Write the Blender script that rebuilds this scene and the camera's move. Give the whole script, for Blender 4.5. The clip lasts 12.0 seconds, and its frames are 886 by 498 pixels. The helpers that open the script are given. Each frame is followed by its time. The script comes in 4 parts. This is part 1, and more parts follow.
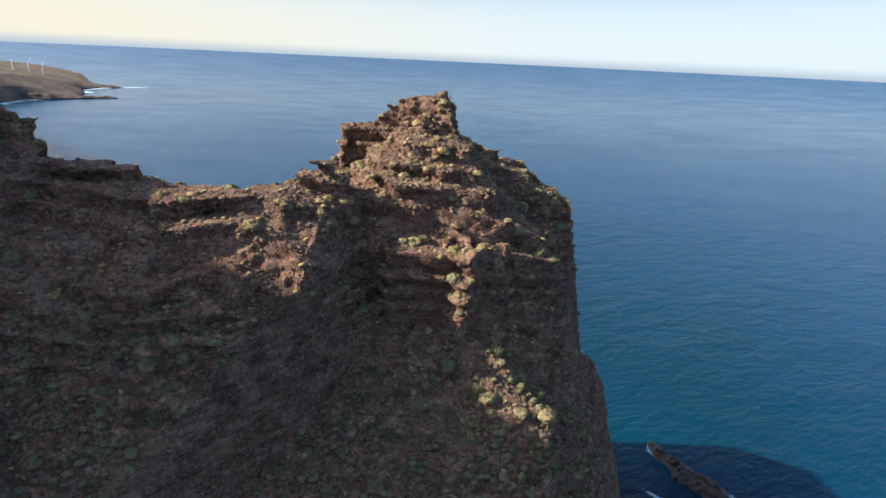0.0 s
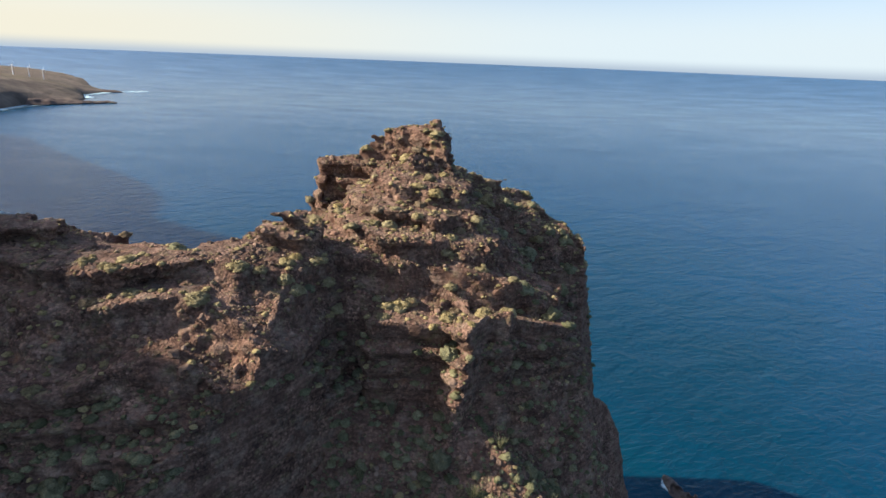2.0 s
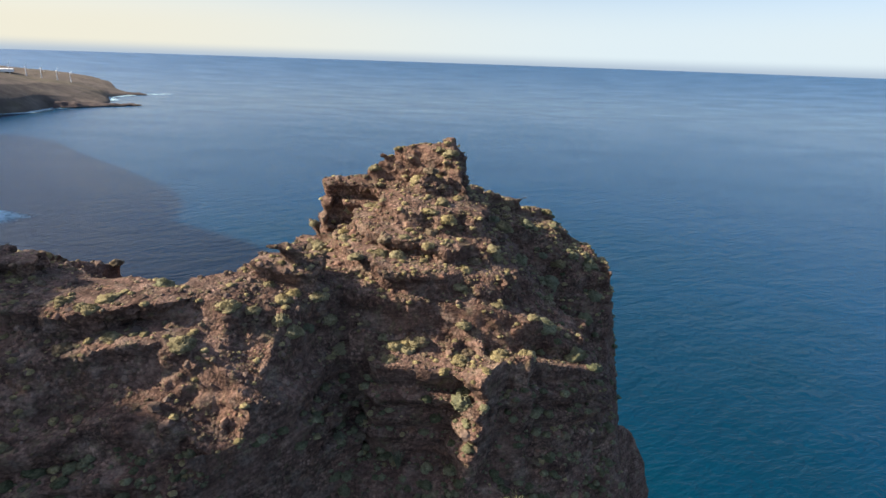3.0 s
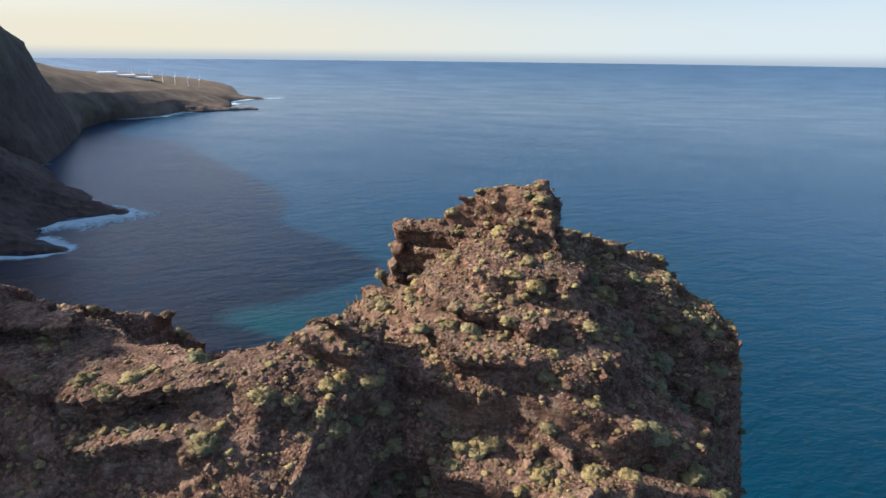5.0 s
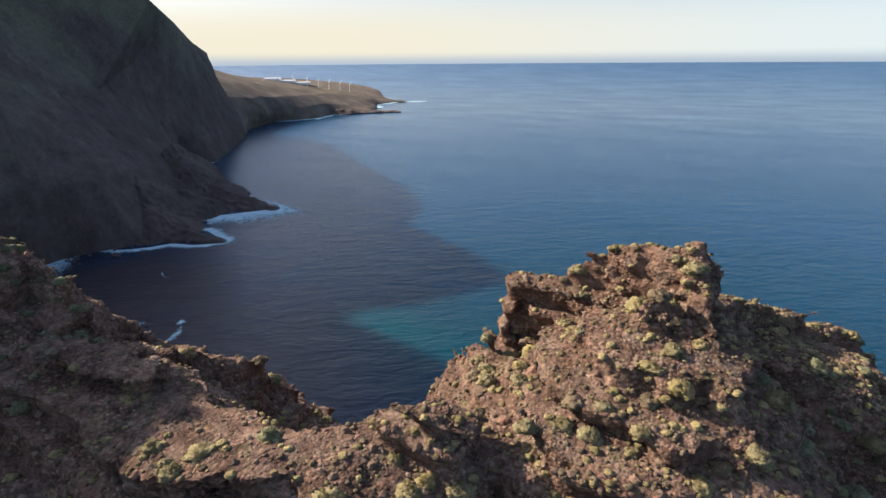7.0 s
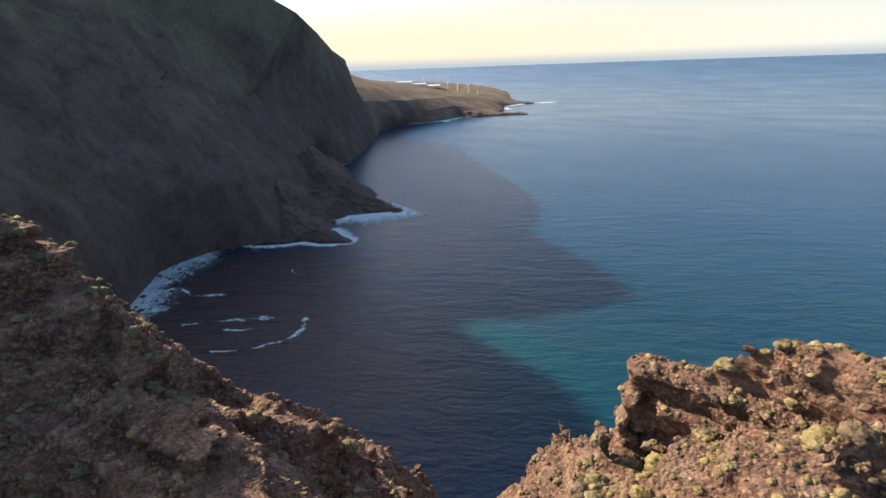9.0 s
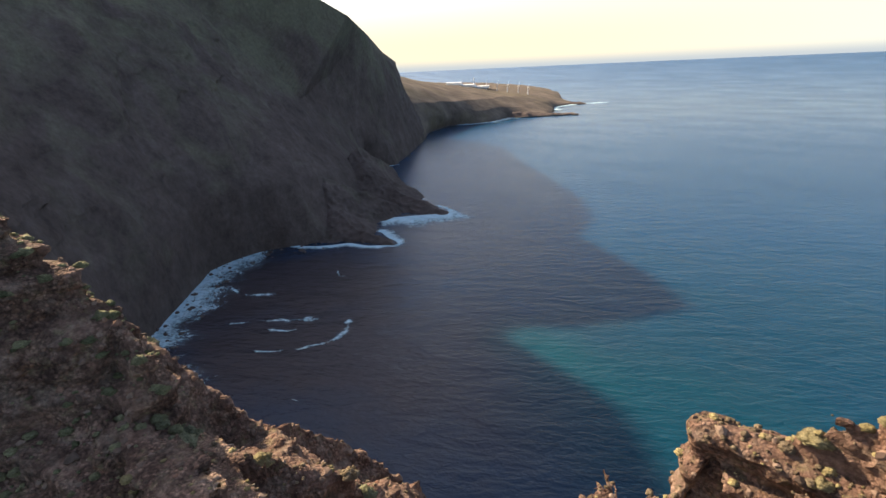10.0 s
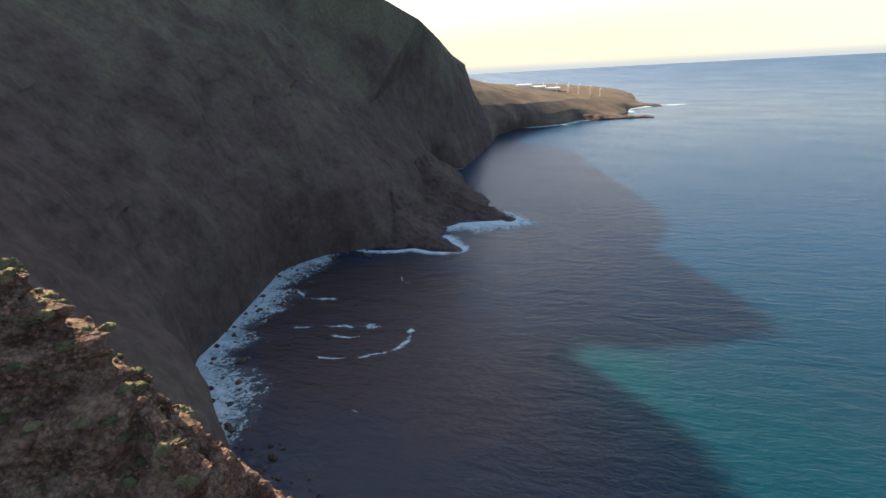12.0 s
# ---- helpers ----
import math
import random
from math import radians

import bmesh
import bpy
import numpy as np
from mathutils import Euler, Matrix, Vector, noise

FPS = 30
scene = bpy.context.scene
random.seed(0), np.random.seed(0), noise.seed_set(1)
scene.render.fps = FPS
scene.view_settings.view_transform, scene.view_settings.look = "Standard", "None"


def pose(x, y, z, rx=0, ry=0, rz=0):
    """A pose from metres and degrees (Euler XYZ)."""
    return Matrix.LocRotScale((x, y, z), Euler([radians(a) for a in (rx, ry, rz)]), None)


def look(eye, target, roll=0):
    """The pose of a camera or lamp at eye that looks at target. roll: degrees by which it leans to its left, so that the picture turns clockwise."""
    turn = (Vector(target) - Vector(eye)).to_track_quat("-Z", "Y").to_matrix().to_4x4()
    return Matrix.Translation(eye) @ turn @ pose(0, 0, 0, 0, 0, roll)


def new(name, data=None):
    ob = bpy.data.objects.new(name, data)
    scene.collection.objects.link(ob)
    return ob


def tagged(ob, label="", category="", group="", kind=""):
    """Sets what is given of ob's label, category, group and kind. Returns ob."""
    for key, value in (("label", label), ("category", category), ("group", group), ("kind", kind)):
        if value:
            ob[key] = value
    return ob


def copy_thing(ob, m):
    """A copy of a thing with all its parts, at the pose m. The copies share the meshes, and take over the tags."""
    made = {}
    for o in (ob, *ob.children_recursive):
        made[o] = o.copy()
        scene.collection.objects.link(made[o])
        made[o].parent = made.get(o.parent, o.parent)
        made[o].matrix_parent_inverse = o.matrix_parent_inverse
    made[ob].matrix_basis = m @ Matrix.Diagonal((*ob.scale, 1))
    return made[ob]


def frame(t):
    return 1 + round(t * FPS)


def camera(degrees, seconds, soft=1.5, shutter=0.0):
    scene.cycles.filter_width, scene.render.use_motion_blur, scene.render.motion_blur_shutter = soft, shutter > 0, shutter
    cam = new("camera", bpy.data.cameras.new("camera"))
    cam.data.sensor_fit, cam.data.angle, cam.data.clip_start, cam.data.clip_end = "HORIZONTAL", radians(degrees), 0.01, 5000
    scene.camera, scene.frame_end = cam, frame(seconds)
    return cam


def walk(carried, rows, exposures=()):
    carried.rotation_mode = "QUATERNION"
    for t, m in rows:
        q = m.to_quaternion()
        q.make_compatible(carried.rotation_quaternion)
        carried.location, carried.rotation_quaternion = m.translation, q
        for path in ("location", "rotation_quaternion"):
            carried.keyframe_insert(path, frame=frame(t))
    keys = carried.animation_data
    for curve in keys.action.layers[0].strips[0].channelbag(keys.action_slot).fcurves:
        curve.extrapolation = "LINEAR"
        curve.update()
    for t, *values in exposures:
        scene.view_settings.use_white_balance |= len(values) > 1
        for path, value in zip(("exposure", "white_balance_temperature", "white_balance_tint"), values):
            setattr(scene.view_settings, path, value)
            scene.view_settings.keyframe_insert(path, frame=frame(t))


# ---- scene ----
cam = camera(77.23, 12.0, soft=1.5)

# seconds, eye, then heading (left of +y), pitch and lean in degrees
PATH = [
    (0, 0.00, 0.00, 164.32, -0.05, -19.00, 2.69),
    (0.5, 0.21, 4.49, 165.10, 0.03, -18.96, 2.63),
    (1, 0.46, 8.99, 165.90, 0.12, -18.92, 2.48),
    (1.5, 0.80, 13.38, 166.86, 0.24, -18.91, 2.38),
    (2, 1.17, 17.73, 167.87, 0.29, -18.91, 2.28),
    (2.5, 1.44, 21.84, 168.86, 0.61, -18.88, 2.15),
    (3, 1.72, 25.92, 169.69, 2.34, -18.91, 1.95),
    (3.2, 1.82, 27.54, 170.00, 3.09, -18.85, 2.07),
    (4.8, 2.12, 39.97, 172.57, 11.65, -19.02, 0.69),
    (5, 1.92, 41.51, 172.93, 12.79, -19.09, 0.66),
    (5.5, 1.60, 45.14, 173.66, 16.27, -19.08, 0.35),
    (6, 1.18, 48.48, 174.37, 19.50, -19.05, 0.03),
    (6.5, 0.55, 51.36, 175.02, 22.97, -19.01, -0.26),
    (7, -0.17, 54.10, 175.71, 26.92, -18.90, -0.45),
    (7.2, -0.43, 55.22, 175.95, 28.69, -18.81, -0.55),
    (8.8, -4.22, 65.10, 178.14, 38.56, -18.72, -1.84),
    (9, -4.85, 66.44, 178.28, 40.09, -18.55, -2.06),
    (9.5, -6.47, 69.83, 178.57, 42.67, -18.38, -2.38),
    (10, -8.28, 73.09, 178.79, 45.19, -18.29, -2.67),
    (10.5, -10.01, 75.40, 179.40, 47.78, -18.09, -2.87),
    (11, -12.52, 77.39, 180.13, 49.77, -18.01, -3.07),
    (11.5, -15.46, 79.21, 180.69, 51.11, -17.87, -3.16),
    (12, -18.59, 80.99, 181.32, 52.11, -17.82, -3.19),
]


def carried_pose(x, y, z, yaw, pitch, lean):
    return pose(x, y, z, 90 + pitch, 0, yaw) @ pose(0, 0, 0, 0, 0, lean)


walk(cam, [(t, carried_pose(*row)) for t, *row in PATH],
     exposures=[(0, 1.10, 6350, 9.5), (5, 0.93, 6300, 10), (9, 1.20, 7100, 11), (12, 1.44, 7800, 11)])

# ---- light ----
SUN_YAW, SUN_HIGH = 96.5, 32.0
toward_sun = Vector((-math.sin(radians(SUN_YAW)) * math.cos(radians(SUN_HIGH)),
                     math.cos(radians(SUN_YAW)) * math.cos(radians(SUN_HIGH)),
                     math.sin(radians(SUN_HIGH))))

world = bpy.data.worlds.new("world")
scene.world = world
world.use_nodes = True
wn = world.node_tree.nodes
sky = wn.new("ShaderNodeTexSky")
sky.sky_type = "NISHITA"
sky.sun_disc = False
sky.sun_elevation = radians(SUN_HIGH)
sky.sun_rotation = radians(-SUN_YAW)
sky.altitude = 100
sky.air_density = 1.0
sky.dust_density = 2.6
sky.ozone_density = 1.2
# the sky's own horizon is laid just under the sea's rim
coords, raised, unit = wn.new("ShaderNodeTexCoord"), wn.new("ShaderNodeVectorMath"), wn.new("ShaderNodeVectorMath")
raised.operation, unit.operation = "ADD", "NORMALIZE"
raised.inputs[1].default_value = (0, 0, 0.09)
wl = world.node_tree.links
wl.new(coords.outputs["Generated"], raised.inputs[0])
wl.new(raised.outputs[0], unit.inputs[0])
wl.new(unit.outputs[0], sky.inputs[0])


def world_node(kind, how, *values):
    """A math-like world node with its inputs fed in order."""
    n = wn.new(kind)
    if how:
        n.operation = how
    for socket, value in zip(n.inputs, values):
        if isinstance(value, bpy.types.NodeSocket):
            wl.new(value, socket)
        else:
            socket.default_value = value
    return n


def sky_blend(fac, a, b, how="MIX"):
    n = wn.new("ShaderNodeMix")
    n.data_type, n.blend_type = "RGBA", how
    for socket, value in ((n.inputs[0], fac), (n.inputs[6], a), (n.inputs[7], b)):
        if isinstance(value, bpy.types.NodeSocket):
            wl.new(value, socket)
        else:
            socket.default_value = value
    return n.outputs[2]


def fade(value, start, end):
    """1 at start, falling smoothly to 0 at end."""
    n = wn.new("ShaderNodeMapRange")
    n.interpolation_type = "SMOOTHSTEP"
    for socket, v in zip(n.inputs, (value, start, end, 1.0, 0.0)):
        if isinstance(v, bpy.types.NodeSocket):
            wl.new(v, socket)
        else:
            socket.default_value = v
    return n.outputs[0]


pale = wn.new("ShaderNodeHueSaturation")
pale.inputs["Saturation"].default_value = 1.0
wl.new(sky.outputs[0], pale.inputs["Color"])
tinted = sky_blend(1.0, pale.outputs[0], (0.98, 0.975, 0.985, 1), "MULTIPLY")
high = world_node("ShaderNodeSeparateXYZ", "", coords.outputs["Generated"]).outputs["Z"]
sunward = world_node("ShaderNodeVectorMath", "DOT_PRODUCT", coords.outputs["Generated"],
                     (-math.sin(radians(SUN_YAW)), math.cos(radians(SUN_YAW)), 0)).outputs["Value"]
# dusty air low over the sea: cream towards the sun, pale blue away from it, and a soft blue rim at the water line
dusty = sky_blend(fade(sunward, 0.62, -0.45), (3.45, 3.9, 4.05, 1), (4.05, 3.8, 3.05, 1))
low_sky = sky_blend(fade(high, 0.03, 0.17), tinted, dusty)
rimmed = sky_blend(fade(high, -0.008, 0.014), low_sky, (2.1, 2.5, 2.95, 1))
wl.new(rimmed, wn["Background"].inputs[0])
wn["Background"].inputs[1].default_value = 0.112

sun = new("sun", bpy.data.lights.new("sun", "SUN"))
sun.data.energy = 5.0
sun.data.angle = radians(0.9)
sun.data.color = (1.0, 0.86, 0.68)
sun.matrix_world = look((0, 0, 400), Vector((0, 0, 400)) - toward_sun)


# ---- materials ----
class Nodes:
    """Short hand for wiring a node material."""

    def __init__(self, name):
        self.mat = bpy.data.materials.new(name)
        self.mat.use_nodes = True
        self.tree = self.mat.node_tree
        self.bsdf = self.tree.nodes["Principled BSDF"]

    def node(self, kind, **sockets):
        n = self.tree.nodes.new(kind)
        for key, value in sockets.items():
            self.feed(n.inputs[int(key[1:])], value)
        return n

    def feed(self, socket, value):
        if isinstance(value, bpy.types.NodeSocket):
            self.tree.links.new(value, socket)
        else:
            socket.default_value = value

    def place(self):
        return self.node("ShaderNodeNewGeometry").outputs["Position"]

    def noise(self, size, detail=4.0, rough=0.55, vector=None, twist=0.0):
        n = self.node("ShaderNodeTexNoise")
        self.feed(n.inputs["Vector"], vector if vector is not None else self.place())
        n.inputs["Scale"].default_value = 1.0 / size
        n.inputs["Detail"].default_value = detail
        n.inputs["Roughness"].default_value = rough
        n.inputs["Distortion"].default_value = twist
        return n.outputs["Fac"]

    def ramp(self, fac, *stops):
        n = self.node("ShaderNodeValToRGB")
        self.feed(n.inputs[0], fac)
        e = n.color_ramp.elements
        while len(e) < len(stops):
            e.new(0.5)
        for el, (at, col) in zip(e, stops):
            el.position = at
            el.color = (*col, 1) if isinstance(col, tuple) else (col, col, col, 1)
        return n.outputs[0]

    def mix(self, fac, a, b, how="MIX"):
        n = self.node("ShaderNodeMix")
        n.data_type, n.blend_type = "RGBA", how
        self.feed(n.inputs[0], fac)
        self.feed(n.inputs[6], (*a, 1) if isinstance(a, tuple) else a)
        self.feed(n.inputs[7], (*b, 1) if isinstance(b, tuple) else b)
        return n.outputs[2]

    def calc(self, how, a, b=0.0, clamp=False):
        n = self.node("ShaderNodeMath")
        n.operation, n.use_clamp = how, clamp
        self.feed(n.inputs[0], a)
        self.feed(n.inputs[1], b)
        return n.outputs[0]

    def bump(self, height, strength, distance, under=None):
        n = self.node("ShaderNodeBump")
        n.inputs["Strength"].default_value = strength
        n.inputs["Distance"].default_value = distance
        self.feed(n.inputs["Height"], height)
        if under is not None:
            self.feed(n.inputs["Normal"], under)
        return n.outputs[0]

    def stretched(self, sx, sy, sz):
        n = self.node("ShaderNodeMapping")
        self.feed(n.inputs[0], self.place())
        n.inputs["Scale"].default_value = (sx, sy, sz)
        return n.outputs[0]

    def turned(self, sx, sy, angle):
        n = self.node("ShaderNodeMapping")
        n.vector_type = "TEXTURE"
        self.feed(n.inputs[0], self.place())
        n.inputs["Rotation"].default_value = (0, 0, radians(angle))
        n.inputs["Scale"].default_value = (1 / sx, 1 / sy, 1)
        return n.outputs[0]

    def done(self, color, rough=0.9, normal=None, spec=0.3):
        self.feed(self.bsdf.inputs["Base Color"], (*color, 1) if isinstance(color, tuple) else color)
        self.feed(self.bsdf.inputs["Roughness"], rough)
        self.bsdf.inputs["Specular IOR Level"].default_value = spec
        if normal is not None:
            self.feed(self.bsdf.inputs["Normal"], normal)
        return self.mat


def rock_material():
    m = Nodes("volcanic_rock")
    large = m.noise(16.0, 5, 0.6, twist=0.4)
    mid = m.noise(3.2, 7, 0.68)
    fine = m.noise(0.5, 7, 0.75)
    layer = m.noise(2.0, 4, 0.6, vector=m.stretched(0.12, 0.12, 1.0))
    thin = m.noise(0.8, 5, 0.7, vector=m.stretched(0.16, 0.16, 1.0))
    brown = m.ramp(mid, (0.30, (0.070, 0.042, 0.033)), (0.5, (0.178, 0.108, 0.082)), (0.70, (0.305, 0.200, 0.150)))
    red = m.ramp(layer, (0.3, (0.100, 0.055, 0.041)), (0.7, (0.228, 0.130, 0.092)))
    col = m.mix(m.ramp(large, (0.46, 0.0), (0.66, 0.65)), brown, red)
    # rubble: small stones of differing tone with dark gaps
    warp = m.node("ShaderNodeVectorMath")
    warp.operation = "MULTIPLY_ADD"
    wobble = m.node("ShaderNodeTexNoise")
    m.feed(wobble.inputs["Vector"], m.place())
    wobble.inputs["Scale"].default_value = 2.5
    m.feed(warp.inputs[0], wobble.outputs["Color"])
    warp.inputs[1].default_value = (0.35, 0.35, 0.35)
    m.feed(warp.inputs[2], m.place())
    cells = m.node("ShaderNodeTexVoronoi")
    m.feed(cells.inputs["Vector"], warp.outputs[0])
    cells.inputs["Scale"].default_value = 2.9
    tone = m.node("ShaderNodeSeparateColor")
    m.feed(tone.inputs[0], cells.outputs["Color"])
    stony = m.ramp(m.noise(4.5, 5, 0.65), (0.36, 0.2), (0.56, 1.0))
    pieces = m.mix(1.0, m.ramp(tone.outputs[0], (0.0, 0.5), (0.6, 1.0), (1.0, 1.7)), m.ramp(cells.outputs["Distance"], (0.4, 1.0), (0.8, 0.5)), "MULTIPLY")
    col = m.mix(m.calc("MULTIPLY", stony, 0.85), col, m.mix(1.0, col, pieces, "MULTIPLY"))
    dust = m.ramp(m.noise(2.4, 6, 0.68), (0.50, 0.0), (0.68, 0.5))
    col = m.mix(dust, col, (0.285, 0.226, 0.178))
    # thin dry grass and lichen, and rusty scoria
    col = m.mix(m.ramp(m.noise(1.7, 7, 0.7, twist=0.3), (0.54, 0.0), (0.70, 0.55)), col, (0.215, 0.195, 0.100))
    col = m.mix(m.ramp(m.noise(2.9, 6, 0.7, twist=0.5), (0.60, 0.0), (0.72, 0.6)), col, (0.270, 0.135, 0.070))
    col = m.mix(0.7, col, m.ramp(thin, (0.34, 0.45), (0.6, 1.25)), "MULTIPLY")
    col = m.mix(0.8, col, m.ramp(fine, (0.32, 0.45), (0.66, 1.4)), "MULTIPLY")
    b = m.bump(fine, 1.0, 0.17)
    b = m.bump(m.calc("MULTIPLY", m.calc("SUBTRACT", 1.0, cells.outputs["Distance"]), stony), 1.0, 0.24, b)
    b = m.bump(thin, 0.8, 0.3, b)
    b = m.bump(mid, 0.8, 0.4, b)
    return m.done(col, 0.93, b, 0.15)


def hill_material():
    m = Nodes("mountain_rock")
    large = m.noise(90.0, 6, 0.6, twist=0.5)
    mid = m.noise(18.0, 7, 0.65)
    streak = m.noise(22.0, 5, 0.6, vector=m.stretched(1, 1, 0.18))
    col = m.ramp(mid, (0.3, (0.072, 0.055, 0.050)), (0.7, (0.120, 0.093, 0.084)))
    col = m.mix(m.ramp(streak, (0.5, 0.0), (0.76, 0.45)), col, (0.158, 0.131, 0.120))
    # dry scrub on upper slopes, ragged border to bare lava; paler top paints haze too
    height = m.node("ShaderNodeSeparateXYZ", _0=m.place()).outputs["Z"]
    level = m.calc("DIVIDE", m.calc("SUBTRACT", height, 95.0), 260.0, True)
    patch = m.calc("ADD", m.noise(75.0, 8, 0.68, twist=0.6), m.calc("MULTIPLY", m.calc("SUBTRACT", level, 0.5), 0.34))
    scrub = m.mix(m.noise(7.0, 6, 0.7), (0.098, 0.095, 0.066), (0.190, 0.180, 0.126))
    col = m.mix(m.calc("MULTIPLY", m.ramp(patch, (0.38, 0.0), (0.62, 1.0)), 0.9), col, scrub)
    col = m.mix(0.6, col, m.ramp(large, (0.3, 0.72), (0.7, 1.25)), "MULTIPLY")
    rough = m.noise(5.0, 7, 0.72)
    col = m.mix(0.5, col, m.ramp(rough, (0.35, 0.65), (0.65, 1.3)), "MULTIPLY")
    return m.done(col, 0.95, m.bump(rough, 0.6, 1.4, m.bump(mid, 0.5, 3.0)), 0.1)


def cape_material():
    m = Nodes("dry_coastal_plain")
    mid = m.noise(60.0, 7, 0.65)
    col = m.ramp(mid, (0.3, (0.070, 0.058, 0.050)), (0.55, (0.138, 0.112, 0.092)), (0.75, (0.21, 0.172, 0.138)))
    green = m.ramp(m.noise(140.0, 6, 0.6), (0.5, 0.0), (0.65, 0.35))
    col = m.mix(green, col, (0.13, 0.115, 0.06))
    return m.done(col, 0.95, m.bump(m.noise(25.0, 6, 0.7), 0.8, 6.0), 0.1)


def sea_material():
    m = Nodes("sea_water")
    # shallows over pale sand and other tinted areas, each with its own outline
    pos = m.place()

    def pool(x, y, rx, ry, turn, soft):
        n = m.node("ShaderNodeMapping")
        n.vector_type = "TEXTURE"
        m.feed(n.inputs[0], pos)
        n.inputs["Location"].default_value = (x, y, 0)
        n.inputs["Rotation"].default_value = (0, 0, radians(turn))
        n.inputs["Scale"].default_value = (rx, ry, 1e6)
        length = m.node("ShaderNodeVectorMath")
        length.operation = "LENGTH"
        m.feed(length.inputs[0], n.outputs[0])
        d = m.calc("ADD", length.outputs["Value"], m.calc("MULTIPLY", m.calc("SUBTRACT", m.noise(60.0, 4), 0.5), 0.8))
        return m.calc("SUBTRACT", 1.0, m.calc("DIVIDE", m.calc("SUBTRACT", d, 1 - soft), soft, True), True)

    def tint(under, outline, amount, color):
        return m.mix(m.calc("MULTIPLY", outline, amount), under, color)

    col = m.mix(m.noise(420.0, 4), (0.0002, 0.032, 0.084), (0.0004, 0.042, 0.102))
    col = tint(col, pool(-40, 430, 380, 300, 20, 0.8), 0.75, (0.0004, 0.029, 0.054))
    # purple-grey look of the cove water in mountain shade, painted into its colour
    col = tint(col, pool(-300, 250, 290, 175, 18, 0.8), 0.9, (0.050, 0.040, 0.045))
    # paler patch painted as bright sky mirrored in the shaded water
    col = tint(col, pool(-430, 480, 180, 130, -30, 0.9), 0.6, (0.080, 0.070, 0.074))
    # the same painted shade tone, close to the shore
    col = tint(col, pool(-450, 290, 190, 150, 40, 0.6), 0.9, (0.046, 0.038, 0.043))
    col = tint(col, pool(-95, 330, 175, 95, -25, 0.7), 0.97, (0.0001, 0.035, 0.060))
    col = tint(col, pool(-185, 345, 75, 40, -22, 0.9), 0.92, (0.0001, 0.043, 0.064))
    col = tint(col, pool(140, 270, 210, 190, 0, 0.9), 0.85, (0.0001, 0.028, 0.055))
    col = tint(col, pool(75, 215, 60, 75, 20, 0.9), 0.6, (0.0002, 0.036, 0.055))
    # darker blue patch round the sea rock
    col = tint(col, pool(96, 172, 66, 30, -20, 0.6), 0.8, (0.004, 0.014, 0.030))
    big = m.noise(26.0, 4, 0.55, vector=m.turned(0.62, 1.3, 30), twist=0.4)
    mid = m.noise(11.0, 5, 0.6, vector=m.turned(0.62, 1.35, 34), twist=0.5)
    small = m.noise(4.0, 5, 0.62, vector=m.turned(0.75, 1.25, 24), twist=0.4)
    # out at sea the ripples merge into an even sheen
    out = m.node("ShaderNodeVectorMath")
    out.operation = "LENGTH"
    m.feed(out.inputs[0], pos)
    far = m.calc("DIVIDE", m.calc("SUBTRACT", out.outputs["Value"], 350.0), 1700.0, True)
    near = m.calc("SUBTRACT", 1.0, m.calc("MULTIPLY", far, 0.85))
    b = m.bump(m.calc("MULTIPLY", small, near), 1.0, 0.7)
    b = m.bump(m.calc("MULTIPLY", mid, near), 0.7, 1.5, b)
    b = m.bump(m.calc("MULTIPLY", big, near), 0.6, 3.0, b)
    gust = m.calc("ADD", 0.09, m.calc("MULTIPLY", m.noise(130.0, 5, 0.6, vector=m.stretched(0.5, 1.3, 1)), 0.2))
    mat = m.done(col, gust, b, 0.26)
    m.bsdf.inputs["IOR"].default_value = 1.33
    return mat


def wet_material():
    m = Nodes("wet_basalt")
    mid = m.noise(1.6, 6, 0.65)
    return m.done(m.ramp(mid, (0.3, (0.018, 0.014, 0.014)), (0.7, (0.060, 0.045, 0.040))), 0.5, m.bump(mid, 0.8, 0.4), 0.4)


WET = wet_material()
ROCK = rock_material()
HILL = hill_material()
PLAIN = cape_material()
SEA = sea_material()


# ---- shared building code ----
LATTICE = np.random.default_rng(7).random((64, 64, 64), dtype=np.float32) * 2 - 1


def grain(x, y, z, size, shift=0.0):
    """Smooth lattice noise in -1..1 with the given grain size."""
    out = 0
    px, py, pz = (np.asarray(a, np.float32) / size + shift for a in (x, y, z))
    ix, iy, iz = (np.floor(a).astype(np.int32) for a in (px, py, pz))
    fx, fy, fz = px - ix, py - iy, pz - iz
    fx, fy, fz = (f * f * (3 - 2 * f) for f in (fx, fy, fz))
    for a in (0, 1):
        wx = fx if a else 1 - fx
        for b in (0, 1):
            wy = wx * (fy if b else 1 - fy)
            for c in (0, 1):
                out = out + wy * (fz if c else 1 - fz) * LATTICE[(ix + a) & 63, (iy + b) & 63, (iz + c) & 63]
    return out


def mesh_from(name, verts, faces, material, smooth=False):
    """A mesh from arrays of vertices (n, 3) and of faces (m, 3 or 4)."""
    me = bpy.data.meshes.new(name)
    verts, faces = np.asarray(verts, np.float32), np.asarray(faces, np.int32)
    k = faces.shape[1]
    me.vertices.add(len(verts))
    me.vertices.foreach_set("co", verts.ravel())
    me.loops.add(faces.size)
    me.loops.foreach_set("vertex_index", faces.ravel())
    me.polygons.add(len(faces))
    me.polygons.foreach_set("loop_start", np.arange(0, faces.size, k, dtype=np.int32))
    me.polygons.foreach_set("use_smooth", np.full(len(faces), smooth))
    me.update(calc_edges=True)
    me.materials.append(material)
    return me


